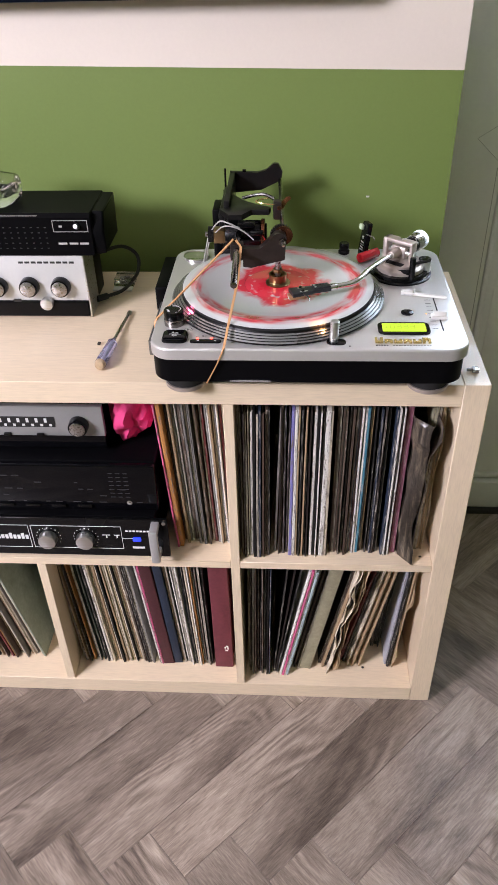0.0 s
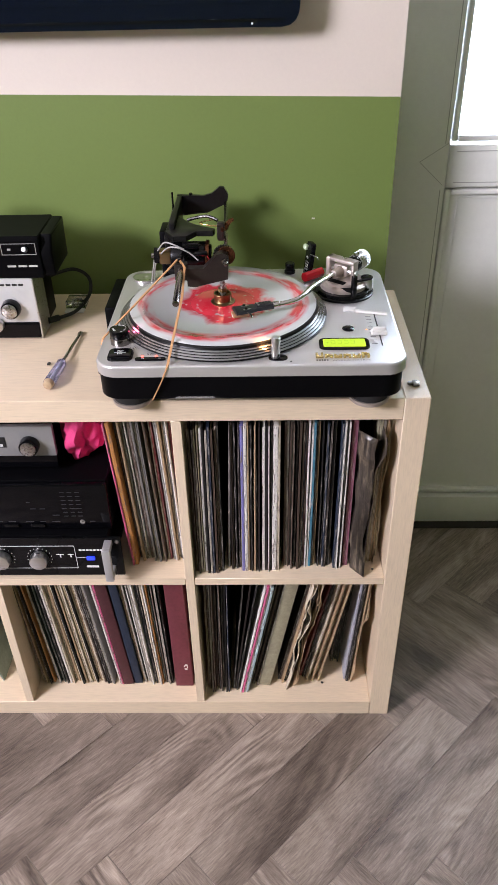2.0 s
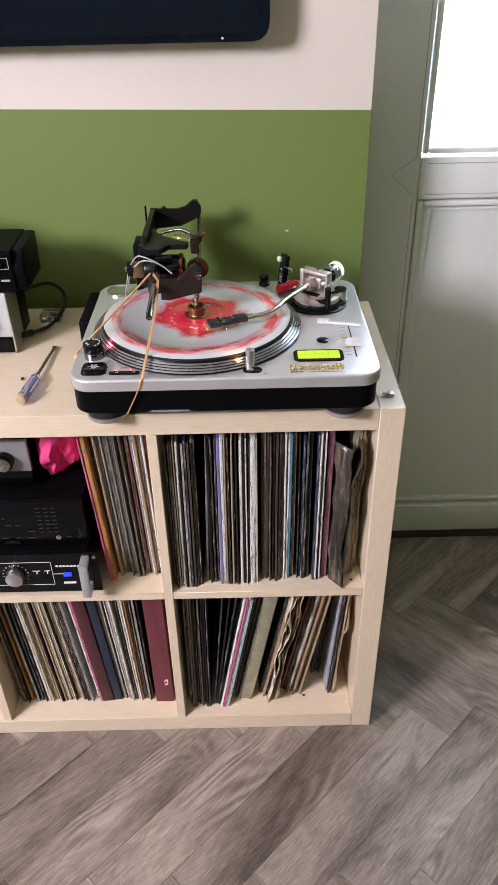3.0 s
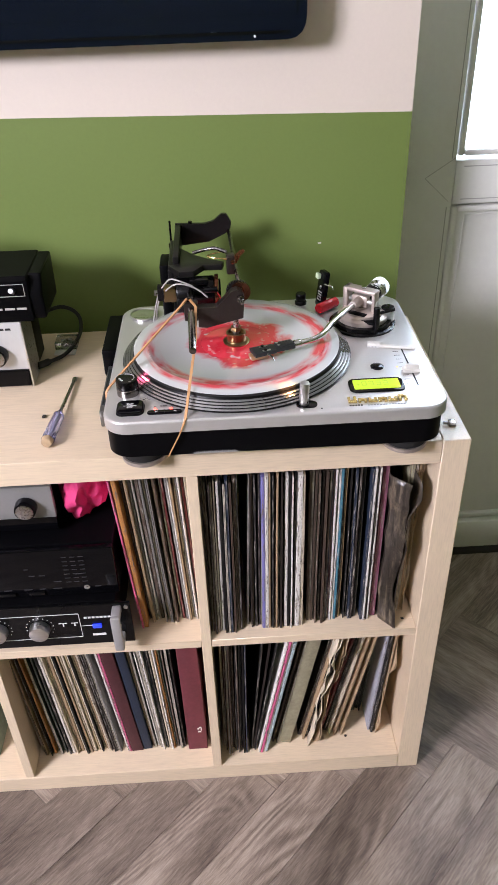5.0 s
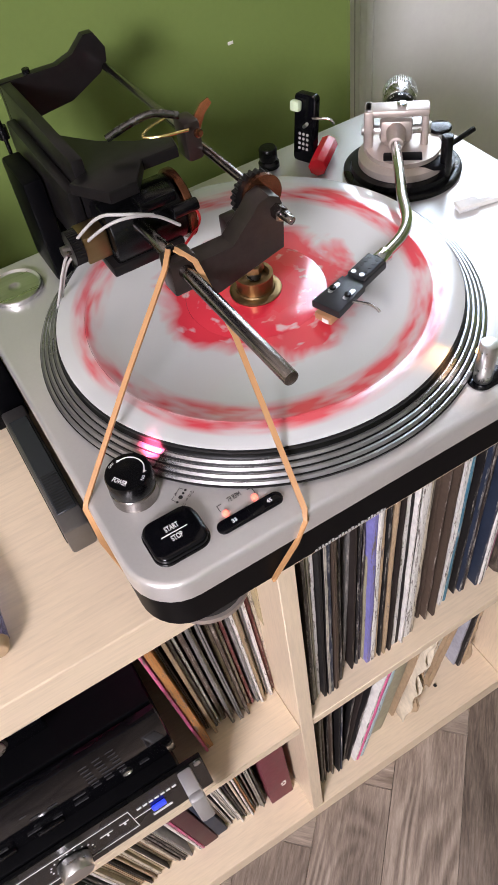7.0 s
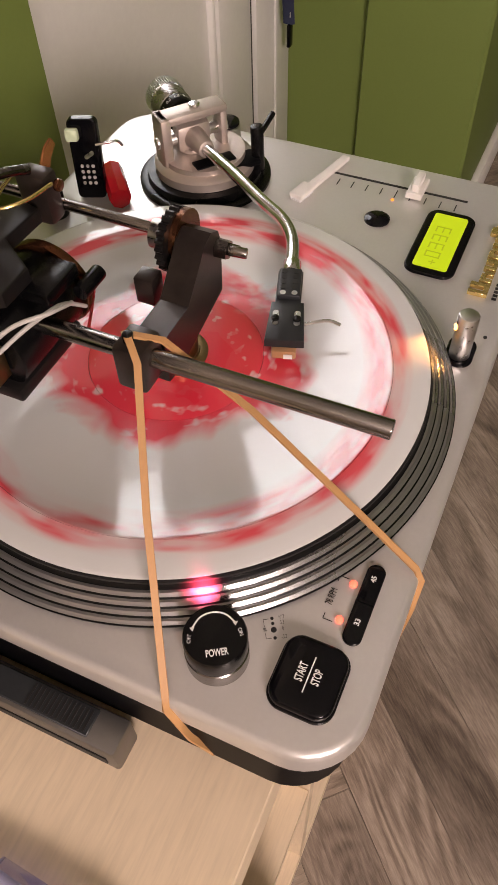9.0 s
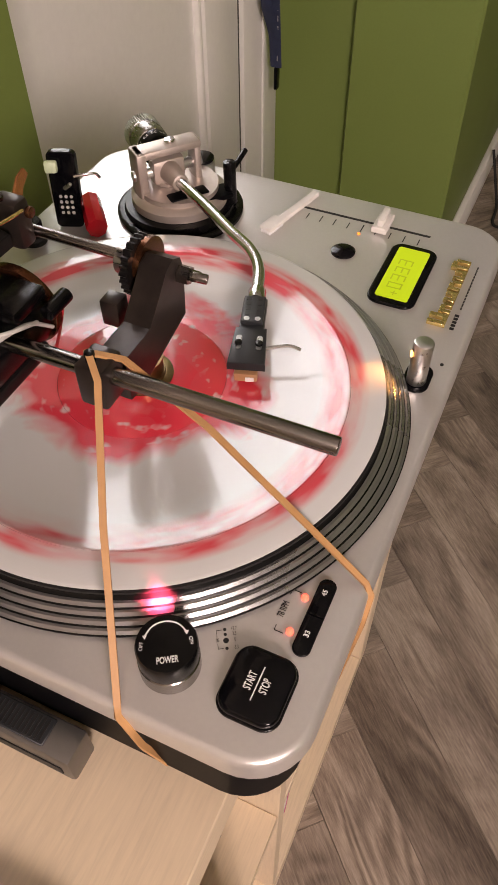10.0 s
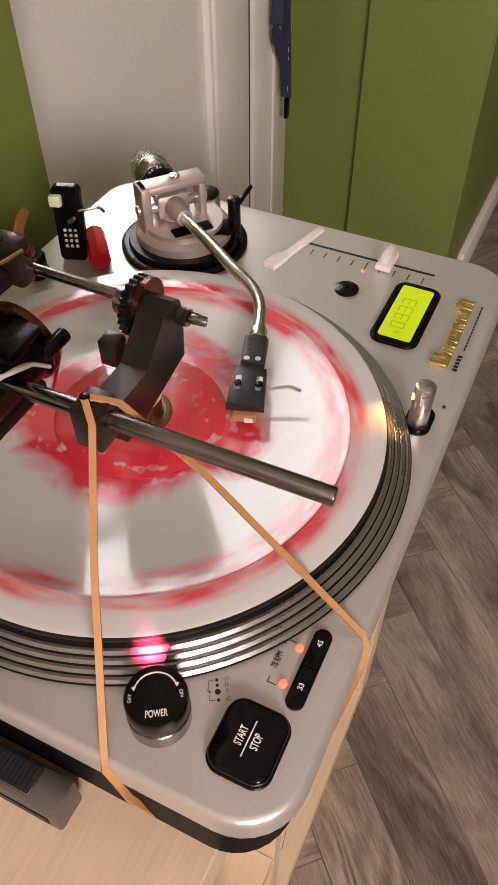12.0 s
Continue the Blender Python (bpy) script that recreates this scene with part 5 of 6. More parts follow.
def strip(pts, w, th=0.0008):
    own = bmesh.new()
    P = [Vector(p) for p in pts]
    rings = []
    for i, p in enumerate(P):
        d = (P[min(i + 1, len(P) - 1)] - P[max(i - 1, 0)]).normalized()
        s = d.cross(Vector((0, 0, 1)))
        s = s.normalized() if s.length > 0.05 else Vector((1, 0, 0))
        n = s.cross(d)
        rings.append([own.verts.new(p + s * a * w / 2 + n * b * th) for a, b in ((-1, -1), (1, -1), (1, 1), (-1, 1))])
    for a, b in zip(rings, rings[1:]):
        for k in range(4):
            own.faces.new((a[k], a[(k + 1) % 4], b[(k + 1) % 4], b[k]))
    own.faces.new(rings[0][::-1])
    own.faces.new(rings[-1])
    bmesh.ops.recalc_face_normals(own, faces=own.faces[:])
    return own


part("front_strand", strip([(-0.3750, 0.1195, 0.9372), (-0.3710, 0.1160, 0.9368), (-0.3640, 0.1060, 0.9310), (-0.3655, 0.0620, 0.9040), (-0.3760, 0.0010, 0.8660), (-0.3815, DY0 + 0.003, ZD + 0.0018), (-0.3835, DY0 - 0.0008, ZD - 0.003), (-0.3910, DY0 - 0.0004, ZD - 0.0215), (-0.4080, DY0 + 0.0042, ZD - 0.0570)], 0.0034), M_BAND, rb)
part("side_strand", strip([(-0.3720, 0.1205, 0.9382), (-0.3755, 0.1165, 0.9382), (-0.3830, 0.1085, 0.9325), (-0.4300, 0.0840, 0.8920), (DX0 + 0.002, 0.0510, ZD + 0.0022), (DX0 - 0.0015, 0.0495, ZD - 0.003), (DX0 - 0.0016, 0.0400, ZD - 0.030), (DX0 + 0.003, 0.0320, ZD - 0.0575), (DX0 + 0.006, 0.0300, ZD - 0.0580)], 0.0034), M_BAND, rb)

# ---- small things lying on the deck ----
hc = thing("spare_headshell", (-0.181, 0.272, ZD), "spare black headshell standing on the deck", "headshell")
b = bm_slab(rounded(-0.0105, 0.0105, 0.0, 0.058, 0.004), -0.0035, 0.0035, 0.001)
up = pose(-0.173, 0.279, ZD + 0.0006, 82, 0, -68)
bmesh.ops.transform(b, matrix=up, verts=b.verts[:])
part("shell", b, M_GLOSS, hc)
for i in range(4):
    for j in range(3):
        q = bm_cyl((-0.004 + j * 0.004, 0.012 + i * 0.0042, 0.0036), (-0.004 + j * 0.004, 0.012 + i * 0.0042, 0.0039), 0.0013, n=10)
        bmesh.ops.transform(q, matrix=up, verts=q.verts[:])
        part("hole", q, M_WIREG, hc)
q = bm_box(-0.0115, -0.002, 0.044, 0.053, 0.0036, 0.0100, 0.002)
bmesh.ops.transform(q, matrix=up, verts=q.verts[:])
part("cartridge", q, M_MINT, hc, "pale green cartridge")
q = bm_tube([(0.008, 0.040, 0.003), (0.016, 0.041, 0.002), (0.023, 0.041, -0.001), (0.026, 0.037, -0.003)], 0.0011, 8)
bmesh.ops.transform(q, matrix=up, verts=q.verts[:])
part("finger_lift", q, M_CHROME, hc)
q = bm_cyl((0.0, 0.031, 0.0036), (0.006, 0.036, 0.008), 0.0015, n=10)
bmesh.ops.transform(q, matrix=up, verts=q.verts[:])
part("screw", q, M_ALU, hc)

rc = thing("red_cap", (-0.160, 0.262, ZD), "short red plastic cap lying on the deck", "cap")
part("barrel", bm_cyl((-0.1790, 0.2510, ZD + 0.0085), (-0.1480, 0.2770, ZD + 0.0085), 0.0082, n=8, bev=0.0012), M_RED, rc)

bk = thing("dark_knob", (-0.212, 0.300, ZD), "small black knurled knob standing on the deck", "knob")
part("body", bm_lathe([(0.0095, 0), (0.0095, 0.004), (0.0075, 0.006), (0.0082, 0.008), (0.0082, 0.0165), (0.0070, 0.018), (0.0, 0.018)], (-0.2020, 0.2935, ZD + 0.0003), 18), M_BLACK, bk)

br = thing("stylus_brush", (-0.09, 0.13, ZD), "small white stylus brush lying on the deck", "brush")
rotb = math.degrees(math.atan2(0.121 - 0.136, -0.0585 + 0.119))
mb = pose(-0.117, 0.1355, ZD, 0, 0, rotb)
for nm, q, mat in (("handle", bm_slab([(0.012, -0.0032), (0.062, -0.0030), (0.062, 0.0030), (0.012, 0.0032)], 0.0008, 0.0042, 0.001), M_WHITEPL), ("head", bm_slab(rounded(-0.006, 0.0125, -0.0055, 0.0055, 0.001), 0.0035, 0.0062, 0.0008), M_WHITEPL)):
    bmesh.ops.transform(q, matrix=mb, verts=q.verts[:])
    part(nm, q, mat, br)
bris = bmesh.new()
for i in range(9):
    for j in range(5):
        bm_cyl((-0.005 + i * 0.002, -0.004 + j * 0.002, 0.0004), (-0.005 + i * 0.002, -0.004 + j * 0.002, 0.0034), 0.0007, n=5, bm=bris)
bmesh.ops.transform(bris, matrix=mb, verts=bris.verts[:])
part("bristles", bris, M_WHITEINK, br)

# ---- on the shelf top ----
sd = thing("screwdriver", (-0.57, 0.12, ZT), "screwdriver with a clear violet handle lying on the shelf top", "screwdriver")
p, q = Vector((-0.5775, 0.030, ZT + 0.0095)), Vector((-0.5650, 0.2150, ZT + 0.0035))
d = (q - p).normalized()
part("handle", bm_cyl(p + d * 0.008, p + d * 0.075, 0.0092, 0.0080, 10, 0.0008), M_VIOLET, sd, "clear violet fluted handle")
part("handle_core", bm_cyl(p + d * 0.012, p + d * 0.072, 0.0016, n=10), M_WHITEPL, sd)
part("handle_butt", bm_cyl(p, p + d * 0.009, 0.0070, 0.0088, 14, 0.001), CARD["a"], sd)
part("collar", bm_cyl(p + d * 0.075, p + d * 0.084, 0.0062, 0.0040, 16), M_VIOLET, sd)
part("shaft", bm_cyl(p + d * 0.080, q, 0.0026, 0.0024, 14), M_STEEL, sd)
part("blade", bm_box(q.x - 0.0035, q.x + 0.0035, q.y - 0.006, q.y + 0.006, q.z - 0.0008, q.z + 0.0008), M_STEEL, sd)

cr = solid("crumb", bm_box(-0.5985, -0.5935, 0.109, 0.116, ZT + 0.0002, ZT + 0.003, 0.001), M_SUB, "dark crumb on the pale shelf top", "crumb")

bxp = thing("plastic_box", (-0.597, 0.335, ZT), "small clear plastic box with screws beside the wall", "box")
part("tray", bm_box(-0.612, -0.576, 0.318, 0.352, ZT + 0.0005, ZT + 0.016, 0.002), M_CLEAR, bxp)
part("card", bm_box(-0.6115, -0.5765, 0.302, 0.3175, ZT + 0.0005, ZT + 0.004, 0.001), M_WHITEPL, bxp)
part("screws", bm_cyl((-0.603, 0.335, ZT + 0.006), (-0.586, 0.339, ZT + 0.006), 0.004, n=10), M_STEEL, bxp)

tl = thing("metal_clip", (-0.012, 0.03, ZT), "small metal clip lying on the shelf end", "clip")
part("jaw", bm_box(-0.0225, -0.0125, 0.032, 0.044, ZT + 0.0004, ZT + 0.006, 0.0015), M_STEEL, tl)
part("tail", bm_cyl((-0.030, 0.037, ZT + 0.004), (-0.0236, 0.037, ZT + 0.004), 0.0026, n=12), M_STEEL, tl)

# silver pre-amplifier with the black receiver on it
pa = thing("preamplifier", (-0.82, 0.30, ZT), "silver-fronted valve preamplifier on the shelf top", "amplifier")
PX1 = -0.629
part("case", bm_box(-1.02, PX1 - 0.0005, 0.214, 0.320, ZT + 0.005, ZT + 0.108, 0.002), M_SATIN, pa)
fp = part("front_panel", bm_box(-1.02, PX1, 0.2065, 0.2135, ZT + 0.030, ZT + 0.1085, 0.001), M_SILVERFACE, pa, "brushed silver front")
part("lower_panel", bm_box(-1.02, PX1 - 0.002, 0.2045, 0.2135, ZT + 0.002, ZT + 0.0295, 0.001), M_GLOSS, pa)
part("end_trim", bm_box(PX1 + 0.0002, PX1 + 0.003, 0.2035, 0.26, ZT + 0.001, ZT + 0.1085, 0.0006, 1), M_ALU, pa)
pr = bmesh.new()
for a in range(9):
    bm_box(-0.736 + a * 0.0105, -0.7280 + a * 0.0105, 0.2062, 0.2066, ZT + 0.096, ZT + 0.0995, bm=pr)
part("print", pr, M_INK, fp)
for kx in (-0.671, -0.724, -0.777, -0.83):
    k = part("knob", bm_cyl((kx, 0.2063, ZT + 0.057), (kx, 0.192, ZT + 0.057), 0.0165, 0.0150, 40, 0.001), M_GLOSS, pa)
    part("knob_face", bm_cyl((kx, 0.1918, ZT + 0.057), (kx, 0.1895, ZT + 0.057), 0.0128, n=36, bev=0.0008), M_STEEL, k)
for kx in (-0.6985,):
    part("small_knob", bm_cyl((kx, 0.2043, ZT + 0.0285), (kx, 0.193, ZT + 0.0285), 0.0105, n=32, bev=0.001), M_ALU, pa)
part("socket", bm_box(-0.7565, -0.7435, 0.2040, 0.2048, ZT + 0.0285, ZT + 0.034), M_INK, pa)

rv = thing("black_receiver", (-0.80, 0.30, ZT + 0.109), "black receiver with sliders stacked on the preamplifier", "receiver")
ZB = ZT + 0.1095
cs = bm_slab([(0.207, -ZB), (0.312, -ZB), (0.312, -(ZB + 0.070)), (0.213, -(ZB + 0.068)), (0.207, -(ZB + 0.062))], -1.02, -0.606, 0.003)
bmesh.ops.transform(cs, matrix=Matrix(((0, 0, 1, 0), (1, 0, 0, 0), (0, -1, 0, 0), (0, 0, 0, 1))), verts=cs.verts[:])
bmesh.ops.recalc_face_normals(cs, faces=cs.faces[:])
part("case", cs, M_SATIN, rv)
ec = bm_slab([(0.214, -ZB - 0.001), (0.306, -ZB - 0.001), (0.310, -(ZB + 0.068)), (0.225, -(ZB + 0.067)), (0.209, -(ZB + 0.040))], -0.6058, -0.588, 0.004)
bmesh.ops.transform(ec, matrix=Matrix(((0, 0, 1, 0), (1, 0, 0, 0), (0, -1, 0, 0), (0, 0, 0, 1))), verts=ec.verts[:])
bmesh.ops.recalc_face_normals(ec, faces=ec.faces[:])
part("end_cap", ec, M_SATIN, rv)
gr = bmesh.new()
for i in range(9):
    for j in range(5):
        bm_box(-0.772 + i * 0.0112, -0.7690 + i * 0.0112, 0.2062, 0.2068, ZB + 0.012 + j * 0.0085, ZB + 0.0132 + j * 0.0085, bm=gr)
part("slider_marks", gr, M_FAINT, rv)
fr = bmesh.new()
for x0, x1, z0, z1 in ((-0.668, -0.612, 0.0575, 0.0582), (-0.668, -0.612, 0.0395, 0.0402), (-0.668, -0.6672, 0.0400, 0.0580), (-0.6128, -0.612, 0.0400, 0.0580), (-0.663, -0.649, 0.019, 0.022), (-0.645, -0.631, 0.019, 0.022), (-0.628, -0.614, 0.019, 0.022), (-0.658, -0.653, 0.047, 0.050), (-0.780, -0.690, 0.0655, 0.0662)):
    bm_box(x0, x1, 0.2058, 0.2067, ZB + z0, ZB + z1, bm=fr)
part("print", fr, M_WIREG, rv)
part("toggle", bm_cyl((-0.629, 0.2066, ZB + 0.048), (-0.629, 0.197, ZB + 0.052), 0.0045, 0.0035, 16), M_ALU, rv)

ga = thing("glass_dish", (-0.735, 0.28, ZB + 0.08), "heavy cut-glass dish on the black receiver", "dish")
part("dish", bm_lathe([(0.0, 0.0), (0.042, 0.0), (0.052, 0.010), (0.054, 0.030), (0.047, 0.034), (0.040, 0.016), (0.0, 0.010)], (-0.778, 0.262, ZB + 0.0703), 8), M_CLEAR, ga)

cb = thing("power_cable", (-0.60, 0.33, ZT), "black power cable behind the preamplifier", "cable")
part("lead", bm_tube([(-0.635, 0.330, ZT + 0.062), (-0.600, 0.365, ZT + 0.060), (-0.575, 0.372, ZT + 0.040), (-0.572, 0.345, ZT + 0.018), (-0.590, 0.300, ZT + 0.006), (-0.615, 0.262, ZT + 0.010), (-0.6255, 0.245, ZT + 0.014)], 0.0032, 10), M_RUBBER, cb)
part("plug", bm_cyl((-0.613, 0.265, ZT + 0.010), (-0.6255, 0.245, ZT + 0.014), 0.0055, n=14), M_RUBBER, cb)

# ---- stack in the open compartment ----
am = thing("power_amplifier", (-0.74, 0.15, Z3), "black rack power amplifier with silver handles in the shelf", "amplifier")
AX0, AX1, AZ0, AZ1 = -0.979, -0.497, Z3 + 0.010, Z3 + 0.098
part("case", bm_box(AX0 + 0.022, AX1 - 0.022, 0.0075, 0.330, AZ0, AZ1 + 0.002, 0.002), M_SATIN, am)
fp = part("front_panel", bm_box(AX0, AX1, 0.0020, 0.0072, AZ0, AZ1, 0.0008, 1), M_BLACK, am)
for hx in (AX1 - 0.020, AX0 + 0.020):
    h = bm_box(hx - 0.0075, hx + 0.0075, -0.030, -0.021, AZ0 + 0.014, AZ0 + 0.086, 0.003)
    bm_box(hx - 0.0070, hx + 0.0070, -0.0215, 0.0018, AZ0 + 0.015, AZ0 + 0.026, 0.002, bm=h)
    bm_box(hx - 0.0070, hx + 0.0070, -0.0225, 0.0018, AZ0 + 0.074, AZ0 + 0.085, 0.002, bm=h)
    part("handle", h, M_HANDLE, am, "silver rack handle")
for kx in (-0.708, -0.642):
    k = part("level_knob", bm_cyl((kx, 0.0018, AZ0 + 0.043), (kx, -0.014, AZ0 + 0.043), 0.0165, 0.0150, 40, 0.0015), M_ALU, am, "silver level knob")
    dots = bmesh.new()
    for i in range(13):
        a = radians(-30 + 240 * i / 12)
        bm_cyl((kx + 0.0215 * math.cos(a), 0.0019, AZ0 + 0.043 + 0.0215 * math.sin(a)), (kx + 0.0215 * math.cos(a), 0.0014, AZ0 + 0.043 + 0.0215 * math.sin(a)), 0.0009, n=8, bm=dots)
    part("scale_dots", dots, M_WHITEINK, k)
ln = bmesh.new()
for x0, x1, z0, z1 in ((-0.737, -0.578, 0.070, 0.0708), (-0.737, -0.578, 0.018, 0.0188), (-0.737, -0.7362, 0.018, 0.0705), (-0.5788, -0.578, 0.018, 0.0705), (-0.578, -0.560, 0.0425, 0.0432), (-0.90, -0.741, 0.070, 0.0708), (-0.90, -0.741, 0.018, 0.0188), (-0.7418, -0.741, 0.018, 0.0705),
                       (-0.612, -0.599, 0.050, 0.0512), (-0.592, -0.582, 0.050, 0.0512), (-0.606, -0.604, 0.044, 0.050), (-0.588, -0.586, 0.044, 0.050)):
    bm_box(x0, x1, 0.0012, 0.0018, AZ0 + z0, AZ0 + z1, bm=ln)
for i in range(7):
    bm_box(-0.571 + i * 0.0062, -0.5665 + i * 0.0062, 0.0012, 0.0018, AZ0 + 0.0590, AZ0 + 0.0625, bm=ln)
for i in range(8):
    bm_box(-0.800 + i * 0.0072, -0.7945 + i * 0.0072, 0.0012, 0.0018, AZ0 + 0.038, AZ0 + 0.047 + 0.004 * (i % 3 == 0), bm=ln)
bm_box(-0.562, -0.541, 0.0012, 0.0018, AZ0 + 0.0195, AZ0 + 0.0240, bm=ln)
part("print", ln, M_WHITEINK, fp)
part("power_switch", bm_box(-0.5595, -0.545, -0.0020, 0.0018, AZ0 + 0.0390, AZ0 + 0.0465, 0.001), M_LEDB, am, "lit blue power switch")
for fx in (AX0 + 0.06, AX1 - 0.06):
    for fy in (0.04, 0.30):
        part("foot", bm_cyl((fx, fy, Z3 + 0.0003), (fx, fy, AZ0), 0.010, n=16), M_RUBBER, am)
part("panel_screw", bm_cyl((AX1 - 0.006, 0.0018, AZ1 - 0.008), (AX1 - 0.006, 0.0002, AZ1 - 0.008), 0.0035, n=14), M_ALU, fp)

rr = thing("hifi_receiver", (-0.73, 0.17, AZ1), "black hi-fi receiver stacked on the power amplifier", "receiver")
RX0, RX1, RZ0, RZ1 = -0.955, -0.512, AZ1 + 0.006, AZ1 + 0.105
part("case", bm_box(RX0, RX1, 0.030, 0.330, RZ0, RZ1, 0.003), M_SATIN, rr)
rf = part("front_panel", bm_box(RX0, RX1, 0.018, 0.0295, RZ0, RZ1 - 0.002, 0.003), M_GLOSS, rr, "glossy black front")
rw = random.Random(9)
tx = bmesh.new()
for row, z in enumerate((0.018, 0.032, 0.046, 0.060, 0.074)):
    x = RX0 + 0.03
    while x < RX1 - 0.03:
        w = rw.uniform(0.004, 0.014)
        if rw.random() < (0.40 if row in (0, 2) else 0.10):
            bm_box(x, x + w, 0.0172, 0.0179, RZ0 + z, RZ0 + z + 0.0014, bm=tx)
        x += w + rw.uniform(0.006, 0.02)
for i in range(3):
    for j in range(7):
        bm_box(RX1 - 0.078 + i * 0.0125, RX1 - 0.0705 + i * 0.0125, 0.0172, 0.0179, RZ0 + 0.030 + j * 0.0085, RZ0 + 0.0310 + j * 0.0085, bm=tx)
tagged(part("print", tx, M_FAINT, rf), kind="stuff")
part("jack", bm_lathe([(0.0042, 0), (0.0045, 0.001), (0.0028, 0.0014), (0.0024, 0.0004)], n=20), M_ALU, rf).matrix_basis = pose(RX1 - 0.048, 0.0179, RZ0 + 0.018, 90, 0, 0)
for i in range(6):
    part("button", bm_box(RX0 + 0.08 + i * 0.045, RX0 + 0.105 + i * 0.045, 0.014, 0.0178, RZ0 + 0.008, RZ0 + 0.014, 0.001), M_BLACK, rr)
for fx in (RX0 + 0.05, RX1 - 0.05):
    for fy in (0.07, 0.29):
        part("foot", bm_cyl((fx, fy, AZ1 + 0.0022), (fx, fy, RZ0), 0.012, n=16), M_RUBBER, rr)

tn = thing("tuner", (-0.76, 0.15, RZ1), "silver-fronted tuner stacked on the black receiver", "tuner")
TX0, TX1, TZ0, TZ1 = -0.975, -0.577, RZ1 + 0.009, RZ1 + 0.091
part("case", bm_box(TX0, TX1 - 0.004, 0.014, 0.300, TZ0, TZ1, 0.002), M_SATIN, tn)
tf = part("front_panel", bm_box(TX0, TX1, 0.004, 0.0138, TZ0 + 0.026, TZ1 + 0.002, 0.001), M_TUNER, tn, "brushed silver front")
part("lower_panel", bm_box(TX0, TX1 - 0.001, 0.006, 0.0138, TZ0, TZ0 + 0.0258, 0.001), M_GLOSS, tn)
part("scale_window", bm_box(TX0 + 0.04, TX1 - 0.080, 0.0030, 0.0039, TZ0 + 0.044, TZ0 + 0.064), M_INK, tf)
mk = bmesh.new()
for i in range(36):
    x = TX0 + 0.046 + i * 0.0075
    bm_box(x, x + 0.0045, 0.0024, 0.0031, TZ0 + (0.046 if i % 2 else 0.0535), TZ0 + (0.0505 if i % 2 else 0.0615), bm=mk)
part("scale_marks", mk, M_WHITEINK, tf)
k = part("tuning_knob", bm_cyl((-0.617, 0.0038, TZ0 + 0.050), (-0.617, -0.011, TZ0 + 0.050), 0.0165, 0.0155, 40, 0.001), M_GLOSS, tn)
part("knob_face", bm_cyl((-0.617, -0.0112, TZ0 + 0.050), (-0.617, -0.013, TZ0 + 0.050), 0.0128, n=36, bev=0.0006), M_STEEL, k)
for x in (-0.690, -0.745):
    part("slide_switch", bm_box(x, x + 0.012, -0.001, 0.0038, TZ0 + 0.0275, TZ0 + 0.0325, 0.0008), M_BLACK, tf)
for fx in (TX0 + 0.04, TX1 - 0.04):
    for fy in (0.06, 0.26):
        part("foot", bm_cyl((fx, fy, RZ1 + 0.0004), (fx, fy, TZ0), 0.009, n=14), M_RUBBER, tn)

# the tuner stands back from the edge
tn.location += Vector((-0.015, 0.046, 0))

# crumpled pink cloth beside the tuner
cl = bmesh.new()
bmesh.ops.create_icosphere(cl, subdivisions=5, radius=1)
for v in cl.verts:
    n = v.co.normalized()
    f = 1 + 0.30 * noise.noise(n * 1.5 + Vector((3, 1, 7))) + 0.13 * (1 - 2 * abs(noise.noise(n * 2.6 + Vector((1, 9, 2))))) + 0.025 * noise.noise(n * 8)
    v.co = Vector((-0.558 + n.x * 0.036 * f, 0.128 + n.y * 0.062 * f, max(RZ1 + 0.0008, RZ1 + 0.060 + n.z * 0.064 * f)))
    v.co.z = min(v.co.z, ZT - T - 0.003)
pc = solid("pink_cloth", cl, M_PINK, "crumpled bright pink cloth stuffed beside the tuner", "cloth")
for f in pc.data.polygons:
    f.use_smooth = True

# smoky plastic bag of records and tan envelopes in the upper right compartment
def wavy(name, x0, lean, t, mat, label, z, y, w=0.006, h=0.31, d=0.30, seed=0, category="record", full=False):
    own = bmesh.new()
    ny, nz = 16, 24

    def swell(q, side):
        """Closed at the front edge, opening to the thickness t; a full bag swells at once."""
        s = math.sin(math.pi * min(0.5, q * (7 if full else 4) + 0.01)) ** 0.5
        return (t if side else t * (1 - s)) if full else (t * s if side else 0)

    for side in (0, 1):
        grid = []
        for i in range(ny + 1):
            col = []
            for j in range(nz + 1):
                yy, zz = i / ny, j / nz
                bul = w * noise.noise(Vector((yy * 2.2 + seed, zz * 3.5, side * 4 + seed * 3))) + w * 0.45 * noise.noise(Vector((yy * 7 + seed, zz * 12, side * 4 + seed)))
                edge = w * 1.5 * noise.noise(Vector((seed * 5, zz * 5, 2))) if i == 0 else 0
                col.append(own.verts.new((x0 + swell(yy, side) + bul * (0.3 + 0.7 * zz) + math.tan(radians(lean)) * zz * h, y + edge + yy * d, z + 0.0006 + zz * h)))
            grid.append(col)
        for i in range(ny):
            for j in range(nz):
                own.faces.new((grid[i][j], grid[i + 1][j], grid[i + 1][j + 1], grid[i][j + 1]))
    bmesh.ops.recalc_face_normals(own, faces=own.faces[:])
    ob = solid(name, own, mat, label, category)
    so = ob.modifiers.new("thickness", "SOLIDIFY")
    so.thickness, so.offset = 0.0007, 0
    return ob


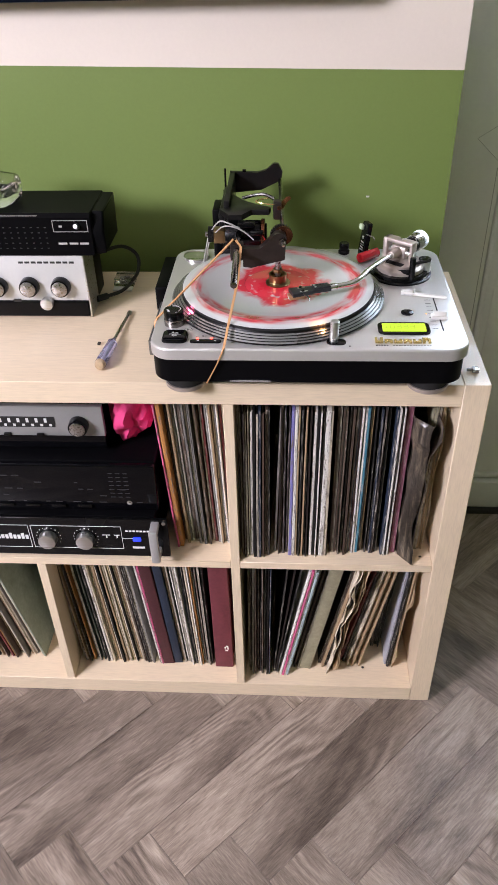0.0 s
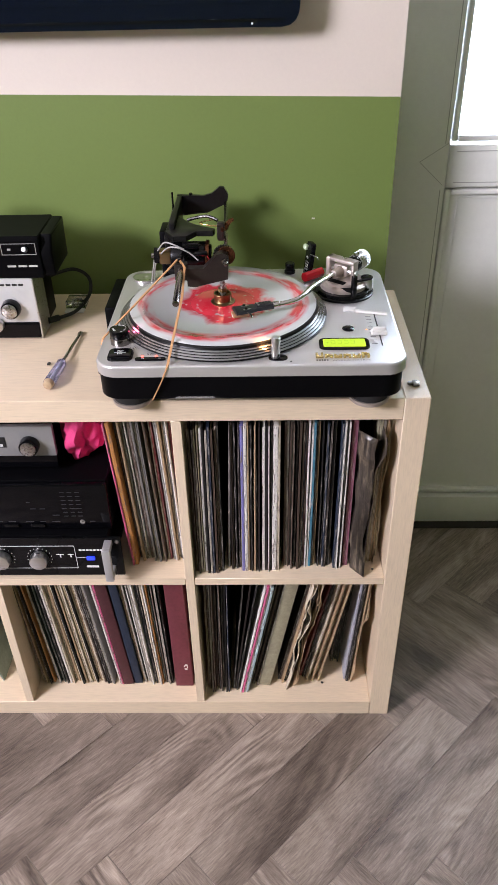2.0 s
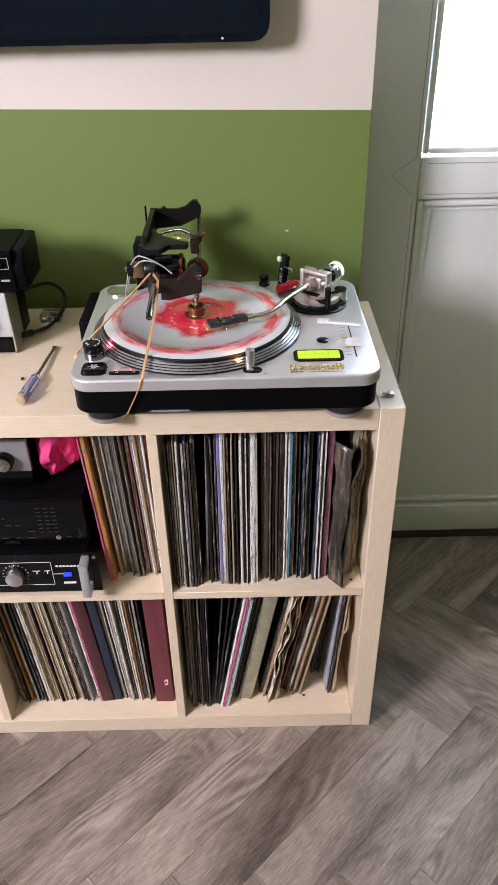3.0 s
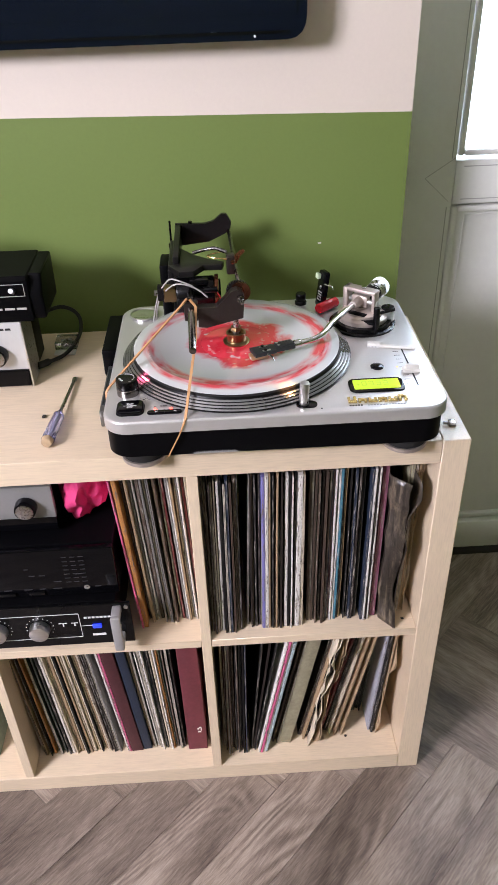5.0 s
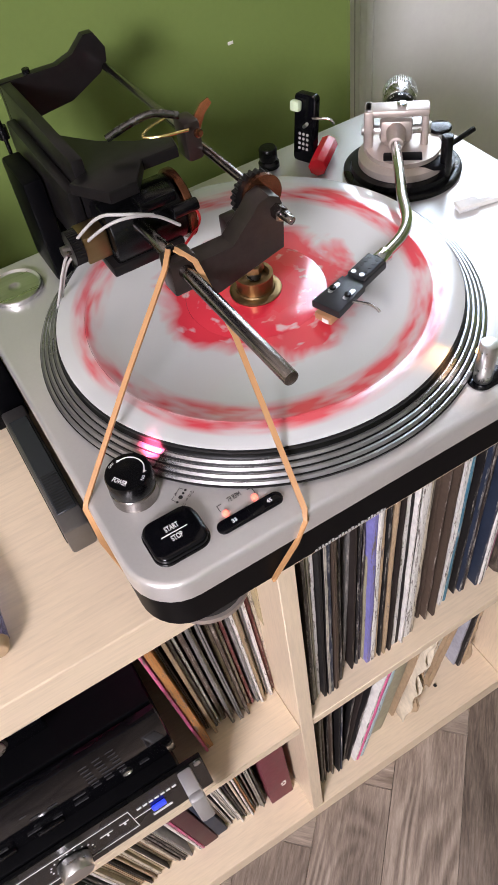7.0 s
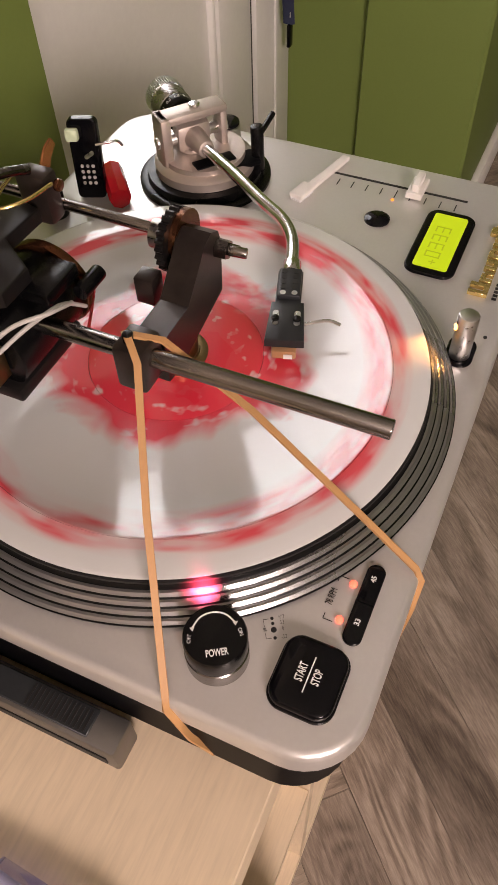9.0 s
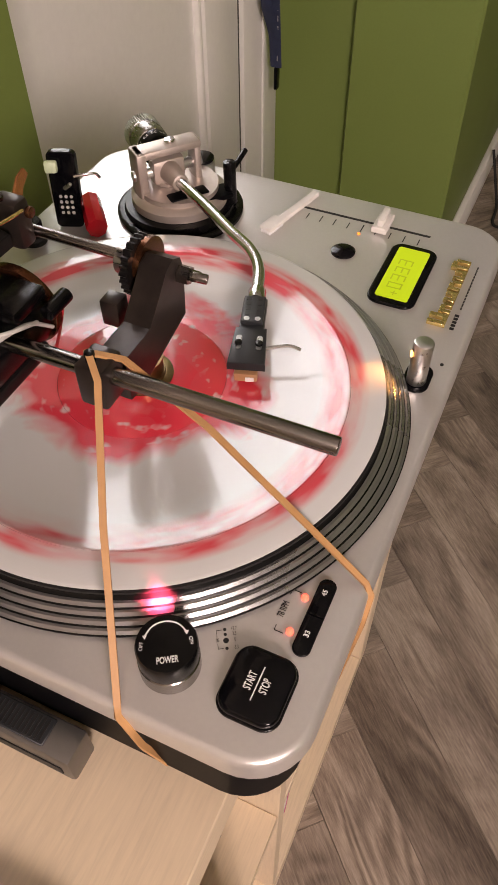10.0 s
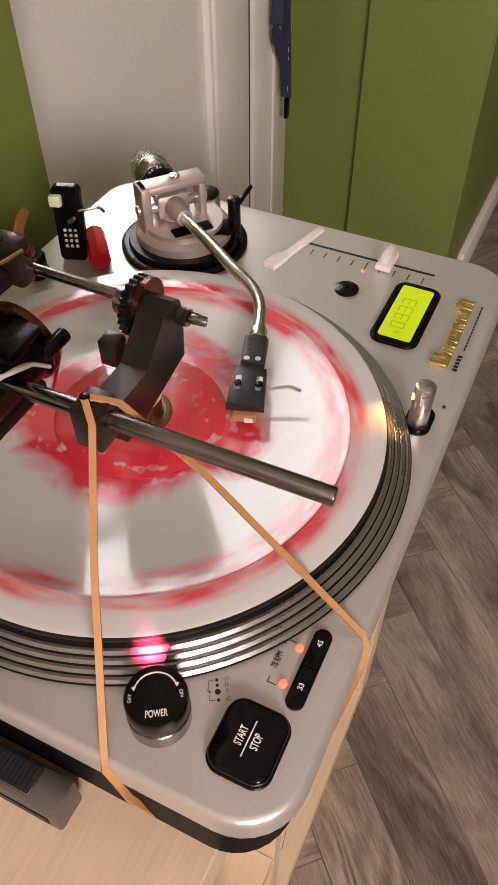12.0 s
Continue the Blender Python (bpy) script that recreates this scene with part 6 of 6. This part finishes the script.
wavy("plastic_bag", -T - 0.0605, 1.0, 0.026, M_POLY, "smoky brown creased plastic bag holding old records", Z3, 0.012, 0.013, 0.296, 0.28, 1.3, "bag", True)
stand_records(-T - 0.035, Z3, "llbal4", 1.5, 0.045, jit=0.006, worn=0.8)
wavy("paper_envelope", -T - 0.017, 1.0, 0.004, CARD["a"], "creased tan paper envelope between the records", Z3, 0.040, 0.008, 0.300, 0.29, 4.1, "envelope")
wavy("paper_envelope", -T - 0.0115, 0.9, 0.003, CARD["c"], "creased cream paper envelope at the shelf side", Z3, 0.055, 0.007, 0.305, 0.29, 6.7, "envelope")
wavy("paper_sleeve", XR + 0.1645, 11, 0.006, CARD["c"], "torn creased cream paper sleeve leaning in the shelf", Z1, 0.030, 0.022, 0.300, 0.29, 2.2, "sleeve")
wavy("paper_sleeve", XR + 0.1800, 11, 0.006, CARD["a"], "torn creased tan paper sleeve leaning in the shelf", Z1, 0.040, 0.020, 0.300, 0.29, 5.4, "sleeve")
wavy("paper_sleeve", XR + 0.3035, 4, 0.004, CARD["a"], "creased tan paper sleeve leaning at the shelf side", Z1, 0.050, 0.012, 0.300, 0.29, 8.4, "sleeve")
solid("crumb", bm_box(-0.060, -0.055, 0.022, 0.026, Z3 + 0.0002, Z3 + 0.002, 0.0008, 1), M_SUB, "dark crumb on the shelf board", "crumb")
solid("crumb", bm_box(-0.135, -0.130, 0.045, 0.050, Z1 + 0.0002, Z1 + 0.002, 0.0008, 1), M_SUB, "dark crumb on the shelf board", "crumb")

# small white chip in the green paint
solid("paint_chip", bm_box(-0.158, -0.152, WALL - 0.0016, WALL - 0.0002, 0.8905, 0.8935, 0.0005, 1), M_WHITEPL, "small white chip in the green wall paint", "chip")

# cable lying by the skirting
fc = thing("floor_cable", (1.5, 0.1, 0), "thin black cable on the floor by the skirting board", "cable")
part("lead", bm_tube([(1.50, 0.145, 0.11), (1.46, 0.12, 0.06), (1.40, 0.09, 0.006), (1.30, 0.07, 0.005), (1.35, -0.05, 0.005)], 0.004, 8), M_RUBBER, fc)

# ---- floor: herringbone planks, 102 x 466 mm ----
PW, PL = 0.1023, 0.466
floor = solid("floor", bm_box(XL - 0.15, 2.75, YF - 0.15, 0.70, -0.05, -0.0032), M_SUB, "grey wood-look vinyl floor laid in herringbone", "floor", kind="structure")


def plank_mesh():
    g = 0.0002
    b = bm_box(g, PL - g, g, PW - g, -0.004, 0.0, 0.0005, 1)
    for f in list(b.faces):
        if f.normal.z < -0.9:
            b.faces.remove(f)
    uv = b.loops.layers.uv.new("along")
    for f in b.faces:
        for lp in f.loops:
            lp[uv].uv = lp.vert.co.xy
    return mesh_of("plank", b, M_PLANK)


PM = plank_mesh()
r2 = math.sqrt(0.5)
prng = random.Random(2)
made, rest = 0, []
STEP = PW * math.sqrt(2)
for row in range(-5, 3):
    y0 = -0.2875 + row * PL * math.sqrt(2)
    for kk in range(-22, 26):
        px = -0.6765 + kk * STEP
        vx, vy = px + PW * r2, y0 - PW * r2
        # up-right plank from the tooth's lower corner; down-right plank from the same corner
        for ox, oy, ang in ((vx, vy, 45), (vx, vy, -45)):
            cx, cy = ox + (PL / 2) * r2, oy + (PL / 2) * r2 * (1 if ang > 0 else -1)
            if not (XL - 0.10 < cx < 2.68 and YF - 0.10 < cy < 0.62):
                continue
            near = -1.0 < cx < 1.75 and -0.75 < cy < 0.6
            m = pose(ox, oy, prng.uniform(-0.0004, 0.0), 0, 0, ang)
            if near and made < 300:
                ob = new("plank", PM)
                ob.matrix_world = m
                ob.parent = floor
                made += 1
            else:
                rest.append(m)
far = bmesh.new()
for m in rest:
    far.from_mesh(PM)
    bmesh.ops.transform(far, matrix=m, verts=far.verts[-len(PM.vertices):])
fo = part("far_planks", far, M_PLANK, floor)
tagged(fo, kind="stuff")
